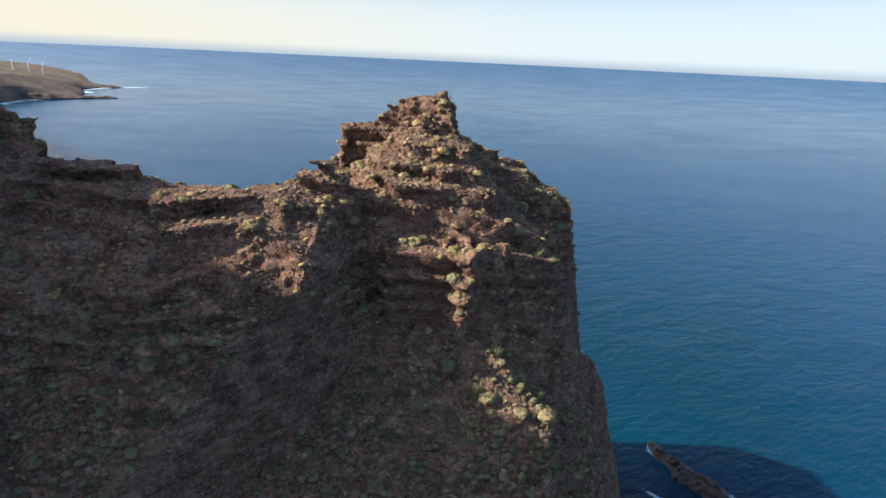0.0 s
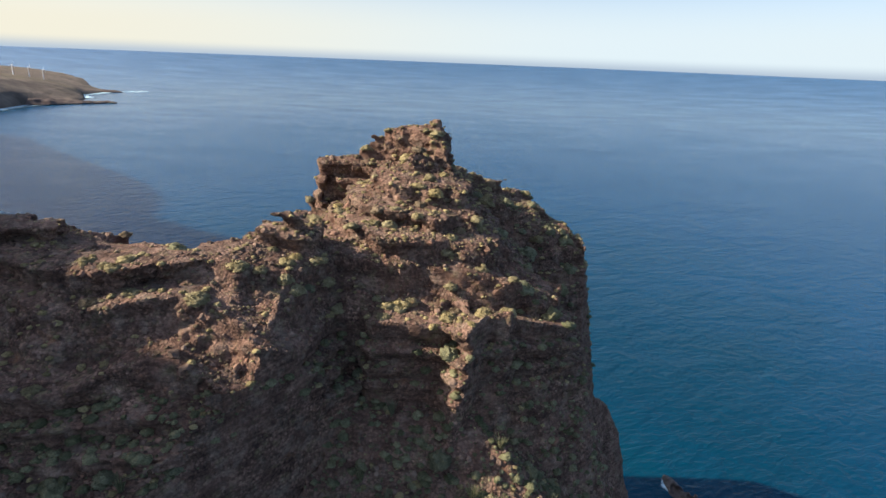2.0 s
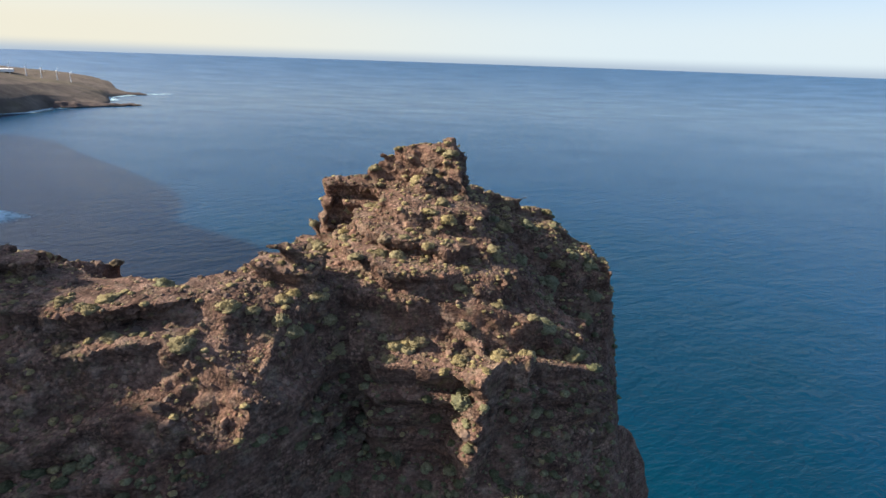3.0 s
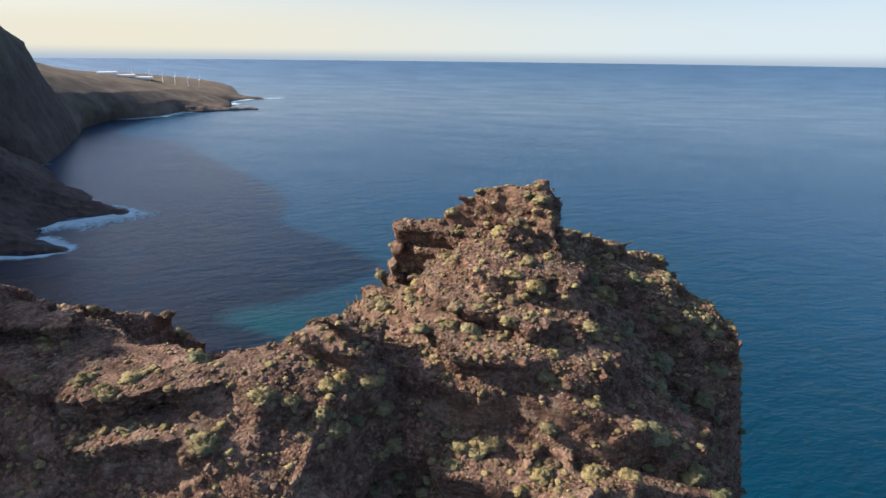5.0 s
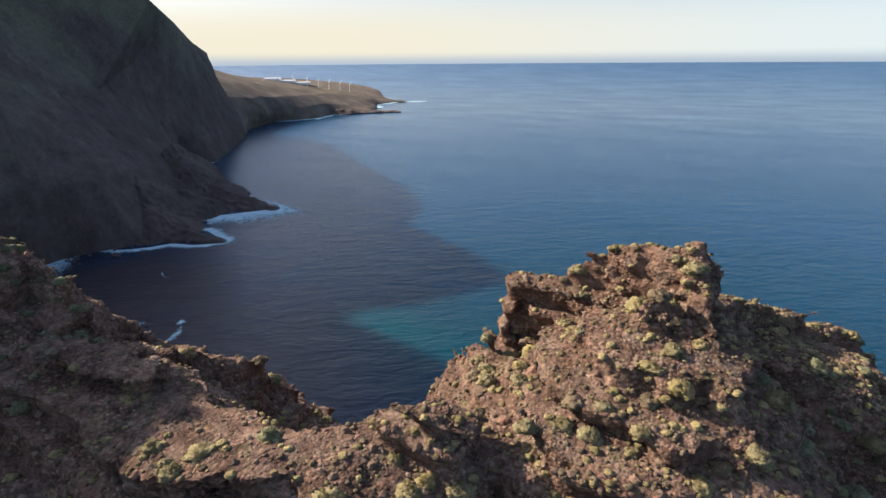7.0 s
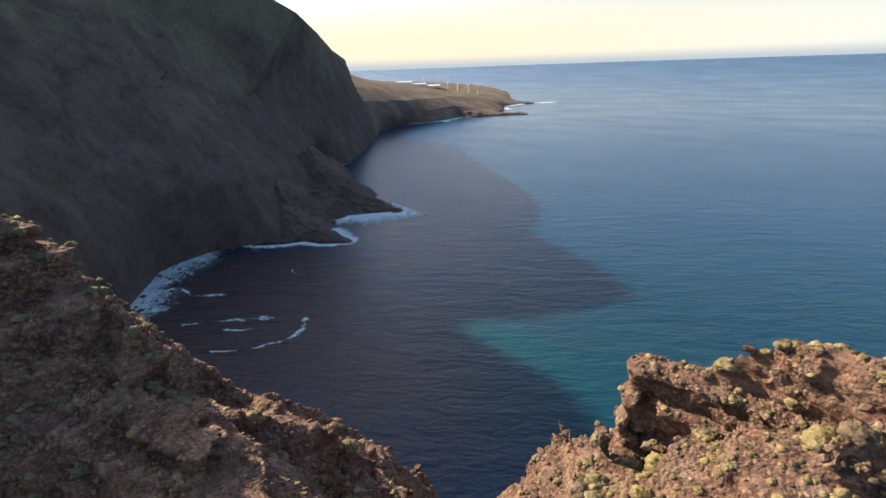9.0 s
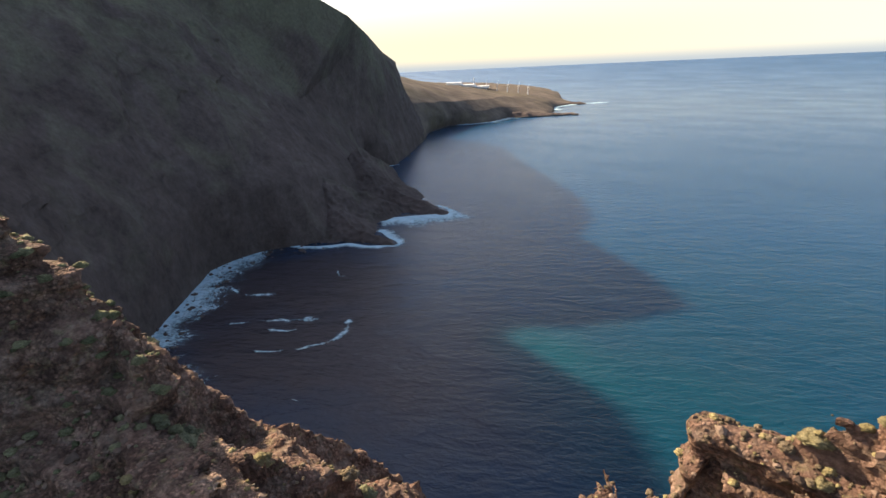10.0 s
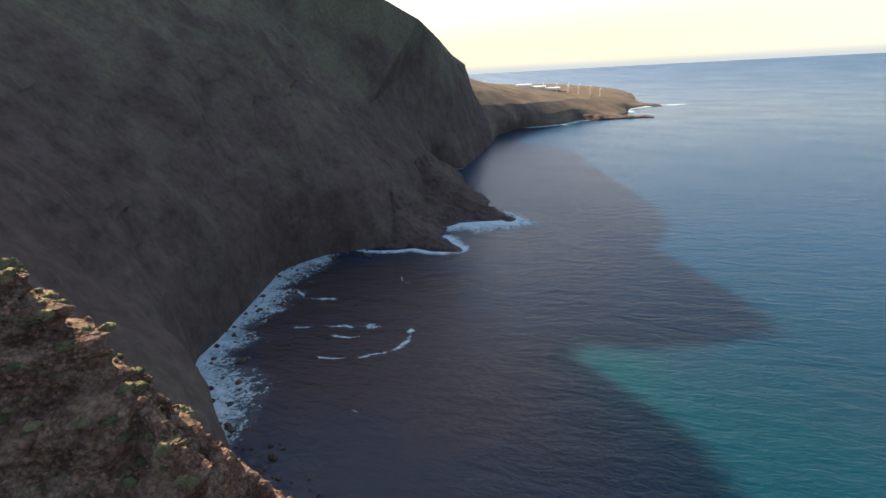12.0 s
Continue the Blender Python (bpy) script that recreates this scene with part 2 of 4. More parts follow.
def crest(x, y, line, left, right):
    """Height of a ridge along a line of (x, y, z): left and right of the line it falls with (first slope, width, slope beyond)."""
    best = np.full(np.shape(x), -1e3, np.float32)
    for (ax, ay, az), (bx, by, bz) in zip(line, line[1:]):
        ux, uy = bx - ax, by - ay
        t = np.clip(((x - ax) * ux + (y - ay) * uy) / (ux * ux + uy * uy), 0, 1)
        d = np.hypot(x - ax - t * ux, y - ay - t * uy)
        side = ux * (y - ay) - uy * (x - ax) > 0
        s1, w, s2 = (np.where(side, p, q) for p, q in zip(left, right))
        h = az + t * (bz - az) - s1 * np.minimum(d, w) - s2 * np.maximum(d - w, 0)
        best = np.maximum(best, h)
    return best


# ---- headland ----
FIN = [(-150, 25, 220), (-118, 42, 198), (-95, 58, 181), (-89, 66.5, 171.5), (-84, 72, 169), (-79, 79, 167.5), (-75, 83, 161.5), (-71.5, 88, 153.4), (-69, 92, 146), (-62, 96, 140.5)]
KNOLL = [(-73, 85, 157), (-68.5, 86.3, 153.8), (-65, 86.8, 151.6)]
NECK = [(-120, 38, 168), (-90, 62, 158), (-75, 76, 148), (-66, 82, 147.8), (-58, 83, 146.4), (-50, 83.5, 145.5), (-44, 82, 144.6), (-36.5, 82, 143),
        (-31, 83, 143.2), (-26, 85.3, 144), (-22.5, 87.3, 144.8), (-19.3, 88.8, 147.4), (-16, 94, 142), (-14.5, 100, 141.8), (-13, 105, 143.8)]
EDGE = [(-64.5, 97.5, 139), (-58, 97, 140.6), (-52, 97, 139), (-47, 99, 135.8), (-44, 98.5, 135), (-39, 98, 134.6), (-33, 95.5, 135.6)]
SPUR = [(-60, 85, 145.5), (-54, 89.3, 144.4), (-52.2, 92.5, 142.8), (-50, 95.3, 141.3), (-48.6, 97.5, 138.6), (-49.3, 101, 135), (-52.5, 105, 131.6),
        (-56, 112, 124.6), (-57.5, 119, 115.3), (-57, 124, 104)]
OUTER_SPUR = [(-64.6, 96.8, 139.4), (-64.8, 102, 136.2), (-63.5, 107, 131.6), (-61, 111, 126.6), (-58, 116, 119)]
KNEE = [(-21.5, 89.2, 145.8), (-24, 92, 142.6), (-25.8, 97, 139.6), (-27.8, 102.5, 136.8), (-30.5, 108, 133.2)]
SADDLE = [(-13, 105, 145), (-18, 107.5, 145), (-21.5, 109, 144.4), (-26, 112, 138.9), (-29.5, 117, 133.8), (-33, 122, 129.1), (-37, 125, 125.3), (-43, 126, 116)]
SHOULDER = [(-20.9, 113.4, 151.2), (-18, 113.8, 152), (-14.9, 113.9, 152.6), (-10.5, 114.2, 154.2)]
APEX = [(-11.6, 114.2, 154.2), (-9.6, 114, 155.7), (-6.7, 113.6, 157), (-3.2, 112.7, 157.9), (-2, 112.5, 158.9), (-0.7, 112.4, 159)]
BACK = [(0, 119.5, 150), (2, 123, 148.7), (5.6, 129, 145.9), (11, 133.2, 143.6), (16.7, 137.5, 140.8), (23, 138, 135.8), (28.3, 136.5, 130.5)]
BUTTRESS = [(28, 138, 104), (38, 145, 88), (47, 150, 80), (50, 151, 66), (55, 152, 54), (57, 153, 34), (59, 154, 4)]
STRIP = [(9, 126, 143), (14, 127, 140.8), (20, 126.5, 137.4), (27.5, 127.5, 132.6)]
RIB = [(-0.8, 111, 155), (1.2, 107.5, 152.2), (3, 103.6, 149), (4.7, 101.6, 145.4), (7.5, 101, 142.8), (9.4, 99.8, 141)]
FACE = [(-13, 104.5, 145.6), (-9.5, 98, 145), (-9, 92.8, 142.9), (-7.6, 91, 141)]
TERRACE = [(-10, 107.2, 149.6), (-8, 107.4, 150.8), (-4, 108.4, 153.8), (0, 107.2, 152)]
BLOCK = [(-3, 92.8, 138.7), (4, 94.3, 139), (9.4, 96.2, 138.4)]
BENCH = [(-7, 87.4, 135), (0, 87.4, 133.6), (5, 86.2, 133), (8.5, 86.2, 132.8), (10, 88.2, 133.2)]
PILLAR = [(7, 85.2, 130.8), (6.4, 84.5, 128.6), (6.8, 85, 122)]


def headland_height(x, y):
    h = crest(x, y, NECK, (0.35, 3, 1.0), (0.3, 4.5, 1.1))
    h = np.where((x < -28) & (y > 97), -50, h)
    # the knob on the neck falls off sharply towards the gully
    h = h - 4.6 * np.clip((88.4 - y) / 0.9, 0, 1) * np.clip((x + 24) / 4, 0, 1) * np.clip((y - 77) / 6, 0, 1)
    h = h - 2.6 * np.clip((x + 19) / 2, 0, 1) * np.clip((88 - y) / 1.5, 0, 1)
    h = h - 2.4 * np.clip((x + 18.3) / 2, 0, 1) * np.clip((93.5 - y) / 2, 0, 1) * np.clip((y - 84) / 2, 0, 1)
    h = np.maximum(h, crest(x, y, EDGE, (2.0, 1.5, 4.5), (0.3, 5, 1.5)))
    # the gully cuts into the near side of the neck
    gully = np.clip((x + 18 + 0.85 * (74.6 - y)) / 3.0, 0, 1) * np.clip((84.5 + 0.15 * x - y) / 2.0, 0, 1)
    h = h - gully * 70 - 3.2 * np.maximum(0, x + 10) - 9 * np.clip((x + 16.5) / 2.5, 0, 1) * np.clip((92 - y) / 3, 0, 1)
    h = np.maximum(h, crest(x, y, FIN, (1.8, 2.5, 4.5), (1.4, 6, 2.8)))
    h = np.maximum(h, crest(x, y, KNOLL, (1.8, 2, 3.5), (1.5, 5, 2.2)) - 4.0 * np.maximum(0, x + 64.6))
    h = np.maximum(h, crest(x, y, BUTTRESS, (1.6, 4, 3.5), (2.2, 5, 4.0)))
    h = np.maximum(h, crest(x, y, SPUR, (0.8, 4, 2.2), (2.0, 50, 2.0)))
    h = np.maximum(h, crest(x, y, OUTER_SPUR, (2.4, 50, 2.4), (1.5, 50, 1.5)))
    h = np.maximum(h, crest(x, y, KNEE, (2.2, 50, 2.2), (0.9, 4, 3.0)))
    h = np.maximum(h, crest(x, y, SADDLE, (2.0, 50, 2.0), (3.0, 50, 3.0)))
    h = np.maximum(h, crest(x, y, SHOULDER, (1.3, 2.2, 4.5), (4.0, 50, 4.0)) - 5 * np.maximum(0, -21.2 - x))
    h = np.maximum(h, crest(x, y, APEX, (1.35, 12, 4.0), (3.5, 4, 3.5)) - 0.9 * np.maximum(0, -9.5 - x) - 4.5 * np.maximum(0, x - 0.2))
    h = np.maximum(h, crest(x, y, BACK, (1.0, 1.2, 5.0), (2.6, 1.3, 2.6)) - 4.4 * np.maximum(0, x - 28.8))
    h = np.maximum(h, crest(x, y, STRIP, (0.1, 6, 1.0), (0.15, 5, 2.4)) - 4.4 * np.maximum(0, x - 28.8))
    h = np.maximum(h, crest(x, y, RIB, (1.25, 14, 3.8), (0.8, 12, 2.8)))
    h = np.maximum(h, crest(x, y, FACE, (0.15, 9, 3.5), (0.45, 4.5, 3.0)) - 4 * np.maximum(0, 91.4 + 0.25 * np.clip(x + 7, 0, 8) - y))
    h = np.maximum(h, crest(x, y, TERRACE, (1.0, 20, 3.0), (0.72, 13, 3.0)) - 3 * np.maximum(0, x - 1))
    h = np.maximum(h, crest(x, y, BLOCK, (0.0, 6, 3.5), (1.2, 1.5, 6.0)) - 5 * np.maximum(0, x - 9.8))
    h = np.maximum(h, crest(x, y, BENCH, (-0.5, 5, 3.5), (1.5, 2.2, 6.0)) - 5 * np.maximum(0, x - 10.4))
    h = np.maximum(h, crest(x, y, PILLAR, (4, 50, 4), (4, 50, 4)))
    top = 122 - 0.8 * np.maximum(x - 5, 0)
    scree = np.minimum(top, 121 + 1.05 * (y - 81)) - 4 * np.maximum(0, x - 16.5 - 0.1 * (y - 65)) - 5.0 * np.maximum(0, y - 104)
    return np.maximum(h, np.where(x > -60, scree, -50)).astype(np.float32)


def lumps(x, y, z, size, shift):
    """Distance to the nearest of scattered seeds, in units of size: blocks with sharp clefts between them."""
    best = np.full(np.shape(x), 9.0, np.float32)
    px, py, pz = (np.asarray(a, np.float32) / size + shift for a in (x, y, z))
    ix, iy, iz = (np.floor(a - 0.5).astype(np.int32) for a in (px, py, pz))
    for a in (0, 1):
        for b in (0, 1):
            for c in (0, 1):
                i, j, k = (ix + a) & 63, (iy + b) & 63, (iz + c) & 63
                best = np.minimum(best, (ix + a + 0.5 + 0.42 * LATTICE[i, j, k] - px) ** 2 + (iy + b + 0.5 + 0.42 * LATTICE[j, k, i] - py) ** 2
                                  + (iz + c + 0.5 + 0.42 * LATTICE[k, i, j] - pz) ** 2)
    return np.sqrt(best)


def headland_field(x, y, z, d):
    """Adds relief to the smooth shape: folds, ledges of the lava layers, and rubble."""
    calm = np.clip(np.hypot(x + 12, y - 113) / 19, 0.5, 1) * np.where((x > 0) & (y > 114), 0.45, 1)
    quiet = np.where((x < -42) & (y > 90), 0.4, 1) * np.where(x < -60, 0.6, 1)
    calm = calm * quiet
    d = d + calm * (0.75 * grain(x, y, z * 0.8, 13.0) + 0.5 * grain(x, y, z, 5.2, 9.3))
    bed = (z + 2.6 * grain(x, y, z * 0.3, 14.0, 3.1) + 1.5 * np.sin(z / 2.9) + 0.10 * x) / 3.9
    saw = bed - np.floor(bed)
    strong = np.clip(0.95 + 0.8 * grain(x, y, z * 0.6, 9.0, 8.8), 0.45, 1.5) * np.clip((z - 116) / 14, 0.2, 1)
    d = d + (0.75 * quiet + 1.4 * calm) * strong * (np.minimum(saw / 0.8, (1 - saw) / 0.2) - 0.5)
    d = d + (0.55 + 0.25 * calm) * (0.60 - lumps(x, y, z * 1.25, 2.4, 5.7)) + 0.45 * (0.58 - lumps(x, y, z * 1.4, 1.25, 1.9))
    d = d + 0.30 * (0.6 - lumps(x, y, z, 0.66, 3.3))
    d = d + 1.1 * np.clip((z - 149.5) / 3, 0, 1) * (0.58 - lumps(x, y, z * 1.7, 1.9, 7.1))
    # the hollow under the shoulder: wide at its floor, narrowing upward
    up = np.clip((z - 143.6) / 4.6, 0, 1)
    hole = np.maximum(np.abs(x + 19.5 - 1.2 * (1 - up)) / (2.7 * (1 - up) + 0.3), np.abs(z - 146.1) / 2.9)
    hole = np.maximum(hole, np.abs(y - 109.8) / 4.2)
    return np.minimum(d, (hole - 1) * 1.6 + 0.35 * grain(x, y, z, 1.6))


def surface_net(height, relief, lo, hi, cell, band):
    """Closed surface of z < height(x, y), with relief added near it, as quads on a grid of the given cell."""
    nx, ny, nz = (int((b - a) / cell) + 1 for a, b in zip(lo, hi))
    gx, gy, gz = (np.arange(n, dtype=np.float32) * cell + a for n, a in zip((nx, ny, nz), lo))
    H = height(gx[:, None], gy[None, :])
    sx, sy = np.gradient(H, cell)
    steep = np.sqrt(1 + np.clip(sx * sx + sy * sy, 0, 14))
    edge = np.minimum(np.minimum(gx - lo[0], gx[-1] - gx)[:, None], np.minimum(gy - lo[1], gy[-1] - gy)[None, :]) - cell * 0.5
    ids, pts, quads = [], [], []
    step = 32
    for i0 in range(0, nx - 1, step):
        i1 = min(nx, i0 + step + 2)
        d = (H[i0:i1, :, None] - gz) / steep[i0:i1, :, None]
        near = np.nonzero(np.abs(d) < band)
        d[near] = relief(gx[near[0] + i0], gy[near[1]], gz[near[2]], d[near])
        d = np.minimum(d, edge[i0:i1, :, None])
        d = np.minimum(d, (gz - gz[0] - 0.5 * cell)[None, None, :])
        inside = d > 0
        c = inside.astype(np.int8)
        s = sum(c[a:a + c.shape[0] - 1, b:b + ny - 1, e:e + nz - 1] for a in (0, 1) for b in (0, 1) for e in (0, 1))
        last = i1 == nx
        ci, cj, ck = np.nonzero((s > 0) & (s < 8))
        keep = ci < (step if not last else 10**6)
        ci, cj, ck = ci[keep], cj[keep], ck[keep]
        total, count = np.zeros((len(ci), 3), np.float32), np.zeros(len(ci), np.float32)
        corner = {(a, b, e): d[ci + a, cj + b, ck + e] for a in (0, 1) for b in (0, 1) for e in (0, 1)}
        for p in corner:
            for ax in range(3):
                if p[ax] == 0:
                    q = tuple(1 if k == ax else p[k] for k in range(3))
                    u, v = corner[p], corner[q]
                    cross = (u > 0) != (v > 0)
                    t = np.where(cross, u / np.where(cross, u - v, 1), 0)
                    for k in range(3):
                        total[:, k] += cross * (p[k] + (t if k == ax else 0))
                    count += cross
        at = total / count[:, None]
        pts.append(np.stack([gx[ci + i0], gy[cj], gz[ck]], 1) + at * cell)
        ids.append(((ci + i0).astype(np.int64) * ny + cj) * nz + ck)
        for ax, (b, e) in enumerate(((1, 2), (2, 0), (0, 1))):
            lo_s, hi_s = [slice(None)] * 3, [slice(None)] * 3
            lo_s[ax], hi_s[ax] = slice(None, -1), slice(1, None)
            u, v = inside[tuple(lo_s)], inside[tuple(hi_s)]
            idx = np.stack(np.nonzero(u != v), 1)
            own = idx[:, 0] < step if not last else idx[:, 0] < 10**6
            idx = idx[own]
            if ax != 0:
                idx = idx[(idx[:, 0] + i0) > 0]
            flip = u[tuple(idx.T)]
            idx[:, 0] += i0
            ring = []
            for ob, oe in ((0, 0), (-1, 0), (-1, -1), (0, -1)):
                r = idx.copy()
                r[:, b] += ob
                r[:, e] += oe
                ring.append((r[:, 0].astype(np.int64) * ny + r[:, 1]) * nz + r[:, 2])
            ring = np.stack(ring, 1)
            ring[~flip] = ring[~flip][:, ::-1]
            quads.append(ring)
    ids, pts, quads = np.concatenate(ids), np.concatenate(pts), np.concatenate(quads)
    order = np.argsort(ids)
    ids, pts = ids[order], pts[order]
    where = np.searchsorted(ids, quads).clip(0, len(ids) - 1)
    good = (ids[where] == quads).all(1)
    faces = where[good]
    # loose crumbs that touch nothing fall away
    mark = np.arange(len(pts))
    while True:
        low = mark[faces].min(1)
        after = mark.copy()
        for k in range(4):
            np.minimum.at(after, faces[:, k], low)
        after = after[after]
        if (after == mark).all():
            break
        mark = after
    names, sizes = np.unique(mark, return_counts=True)
    faces = faces[mark[faces[:, 0]] == names[sizes.argmax()]]
    used = np.unique(faces)
    return pts[used], np.searchsorted(used, faces)


land_points, land_faces = surface_net(headland_height, headland_field, (-112, 40, 84), (52, 146, 200), 0.36, 3.6)
headland = new("headland", mesh_from("headland", land_points, land_faces, ROCK))
tagged(headland, "rugged red-brown volcanic headland with ledges and dry scrub", "headland", kind="structure")
foot_points, foot_faces = surface_net(lambda x, y: np.minimum(headland_height(x, y), np.where((x > -108) & (y > 44), 86.5, 400.0)).astype(np.float32),
                                      headland_field, (-150, 20, -2), (80, 204, 226), 1.3, 4.5)
tagged(new("cliff_foot", mesh_from("cliff_foot", foot_points, foot_faces, ROCK)), "sheer brown sea cliff below the headland", "cliff", kind="structure")


# ---- sea ----
def build_sea():
    rings = np.concatenate([[0.0], np.geomspace(20, 4960, 120)])
    turns = np.linspace(0, 2 * np.pi, 361)[:-1]
    r, a = np.meshgrid(rings[1:], turns, indexing="ij")
    lift = np.clip((r - 2300) / (4960 - 2300), 0, 1) ** 2
    x, y = r * np.cos(a), r * np.sin(a)
    z = 138 * lift
    verts = np.concatenate([[[0, 0, 0]], np.stack([x, y, z], -1).reshape(-1, 3)])
    n, m = r.shape
    i, j = np.meshgrid(np.arange(n - 1), np.arange(m), indexing="ij")
    k = (j + 1) % m
    faces = np.stack([1 + i * m + j, 1 + (i + 1) * m + j, 1 + (i + 1) * m + k, 1 + i * m + k], -1).reshape(-1, 4)
    hub = np.stack([np.zeros(m // 2, int), 1 + np.arange(0, m, 2), 2 + np.arange(0, m, 2), 1 + np.arange(2, m + 2, 2) % m], -1)
    faces = np.concatenate([faces, hub])
    return mesh_from("sea", verts, faces, SEA, True)


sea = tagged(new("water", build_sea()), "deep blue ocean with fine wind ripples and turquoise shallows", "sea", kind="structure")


# ---- mountain and cape ----
def along(line, count):
    """Even points along a line of (x, y, z), rounded at the corners."""
    p = np.array(line, float)
    s = np.r_[0, np.cumsum(np.hypot(*np.diff(p[:, :2], axis=0).T))]
    t = np.linspace(0, s[-1], count)
    return np.stack([np.interp(t, s, p[:, k]) for k in range(3)], 1)


def flank(name, foot, top, rows, cols, profile, rough, material, label, category, back, carve=None):
    """A slope lofted from a foot line to a top line; profile gives rise by run; the back falls away behind the top."""
    a, b = along(foot, cols), along(top, cols)
    v = np.linspace(0, 1, rows)[:, None, None]
    rise = np.interp(v, [q[0] for q in profile], [q[1] for q in profile])
    even = np.ones(101) / 101
    soft_a, soft_b = (np.stack([np.convolve(np.pad(q[:, k], 50, "edge"), even, "valid") for k in range(3)], 1) for q in (a, b))
    p = soft_a[None] + (soft_b - soft_a)[None] * v + (a - soft_a)[None] * (1 - v) ** 14 + (b - soft_b)[None] * v ** 5
    p[..., 2] = (soft_a[None] + (soft_b - soft_a)[None] * rise)[..., 2] + ((b - soft_b)[None] * v ** 2.2)[..., 2]
    x, y, z = p[..., 0].copy(), p[..., 1].copy(), p[..., 2].copy()
    w = (np.sin(np.pi * np.clip(v[..., 0] * 0.9 + 0.1, 0, 1)) ** 0.5 + 0.25) * np.clip(v[..., 0] * 9 + 0.3, 0, 1)
    n1 = rough * (grain(x, y, z * 0.35, 95) + 0.6 * grain(x, y, z * 0.5, 42, 4.1) + 0.26 * grain(x, y, z, 19, 7.7) + 0.12 * grain(x, y, z, 8, 2.2)
                  + 0.25 * (0.4 - np.abs(grain(x, y, z * 0.12, 60, 11.3))))
    inland = (b - a)[:, :2] / np.linalg.norm((b - a)[:, :2], axis=1)[:, None]
    p[..., 0] += inland[None, :, 0] * n1 * w
    p[..., 1] += inland[None, :, 1] * n1 * w
    p[..., 2] += np.where(v[..., 0] > 0.02, 0.45 * n1 * w, 0)
    if carve:
        p[..., 2] -= carve(p[..., 0], p[..., 1]) * np.clip(v[..., 0] * 2.5 - 0.7, 0, 1)
    p[0, :, 2] = -3
    tail = p[-1].copy()
    tail[:, :2] += inland * back[0]
    tail[:, 2] = back[1]
    p = np.concatenate([p, tail[None]])
    n, m = p.shape[:2]
    i, j = np.meshgrid(np.arange(n - 1), np.arange(m - 1), indexing="ij")
    faces = np.stack([i * m + j, i * m + j + 1, (i + 1) * m + j + 1, (i + 1) * m + j], -1).reshape(-1, 4)
    return tagged(new(name, mesh_from(name, p.reshape(-1, 3), faces, material)), label, category, kind="structure")


SHORE = [(-90, 128, 0), (-200, 135, 0), (-297, 134, 0), (-340, 136, 0), (-400, 160, 0), (-477, 226, 0), (-527, 272, 0), (-537, 300, 0), (-540, 330, 0),
         (-536, 352, 0), (-522, 376, 0), (-515, 400, 0), (-540, 440, 0), (-562, 490, 0), (-612, 542, 0), (-665, 580, 0), (-760, 650, 0), (-858, 706, 0),
         (-828, 772, 0), (-950, 937, 0), (-1158, 1183, 0)]
RIDGE = [(-130, 5, 225), (-220, -87, 310), (-350, -160, 400), (-499, -185, 480), (-639, -185, 530), (-759, -95, 560), (-829, 19, 548), (-823, 123, 508),
         (-816, 205, 452), (-812, 248, 362), (-799, 350, 398), (-796, 392, 410), (-793, 444, 375), (-790, 511, 308), (-794, 590, 293), (-805, 668, 264),
         (-905, 790, 238), (-1000, 900, 212), (-1090, 1015, 192), (-1150, 1070, 150)]
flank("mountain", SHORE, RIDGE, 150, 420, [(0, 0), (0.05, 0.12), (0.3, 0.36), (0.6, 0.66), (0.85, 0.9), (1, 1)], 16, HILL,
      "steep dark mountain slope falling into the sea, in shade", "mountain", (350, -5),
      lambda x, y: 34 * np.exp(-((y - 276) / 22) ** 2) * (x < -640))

CAPE_SHORE = [(-1000, 1000, 0), (-1158, 1183, 0), (-1228, 1335, 0), (-1165, 1468, 0), (-1195, 1600, 0), (-1118, 1735, 0), (-1195, 1880, 0), (-1300, 2020, 0), (-1290, 2190, 0),
              (-1440, 2330, 0), (-1560, 2480, 0), (-1660, 2700, 0), (-1900, 3001, 0), (-2250, 3400, 0)]
CAPE_TOP = [(-1300, 950, 205), (-1380, 1080, 185), (-1450, 1250, 168), (-1560, 1450, 148), (-1700, 1650, 125), (-1800, 1850, 110), (-1950, 2100, 98), (-2100, 2400, 86),
            (-2300, 2700, 72), (-2500, 3000, 58), (-2700, 3300, 45)]
flank("cape", CAPE_SHORE, CAPE_TOP, 90, 420, [(0, 0), (0.015, 0.06), (0.1, 0.24), (0.25, 0.46), (0.5, 0.68), (1, 1)], 9, PLAIN,
      "low dry brown cape reaching far into the sea", "cape", (600, -5))


# ---- smaller land forms ----
REEF = [(-690, 560, 100), (-640, 552, 60), (-600, 552, 34), (-570, 552, 21), (-545, 555, 16), (-525, 556, 14), (-506, 556, 8), (-494, 557, 5)]
REEF_NEAR = [(-575, 440, 62), (-540, 428, 30), (-510, 424, 15), (-485, 428, 9.5), (-462, 430, 7), (-446, 431, 5)]


def reef_height(x, y):
    h = np.maximum(crest(x, y, REEF, (0.5, 12, 0.75), (0.4, 14, 0.75)), crest(x, y, REEF_NEAR, (0.55, 40, 0.55), (0.6, 40, 0.6)))
    return h.astype(np.float32) - 2


def reef_field(x, y, z, d):
    return d + 2.0 * grain(x, y, z, 17.0) + 1.8 * (0.5 - 2 * np.abs(grain(x, y, z, 8.0, 3.3)))


points, faces = surface_net(reef_height, reef_field, (-660, 370, -2), (-425, 620, 110), 1.8, 9)
tagged(new("rocky_point", mesh_from("rocky_point", points, faces, HILL)), "dark jagged lava point washed by white surf", "rocky point", kind="structure")

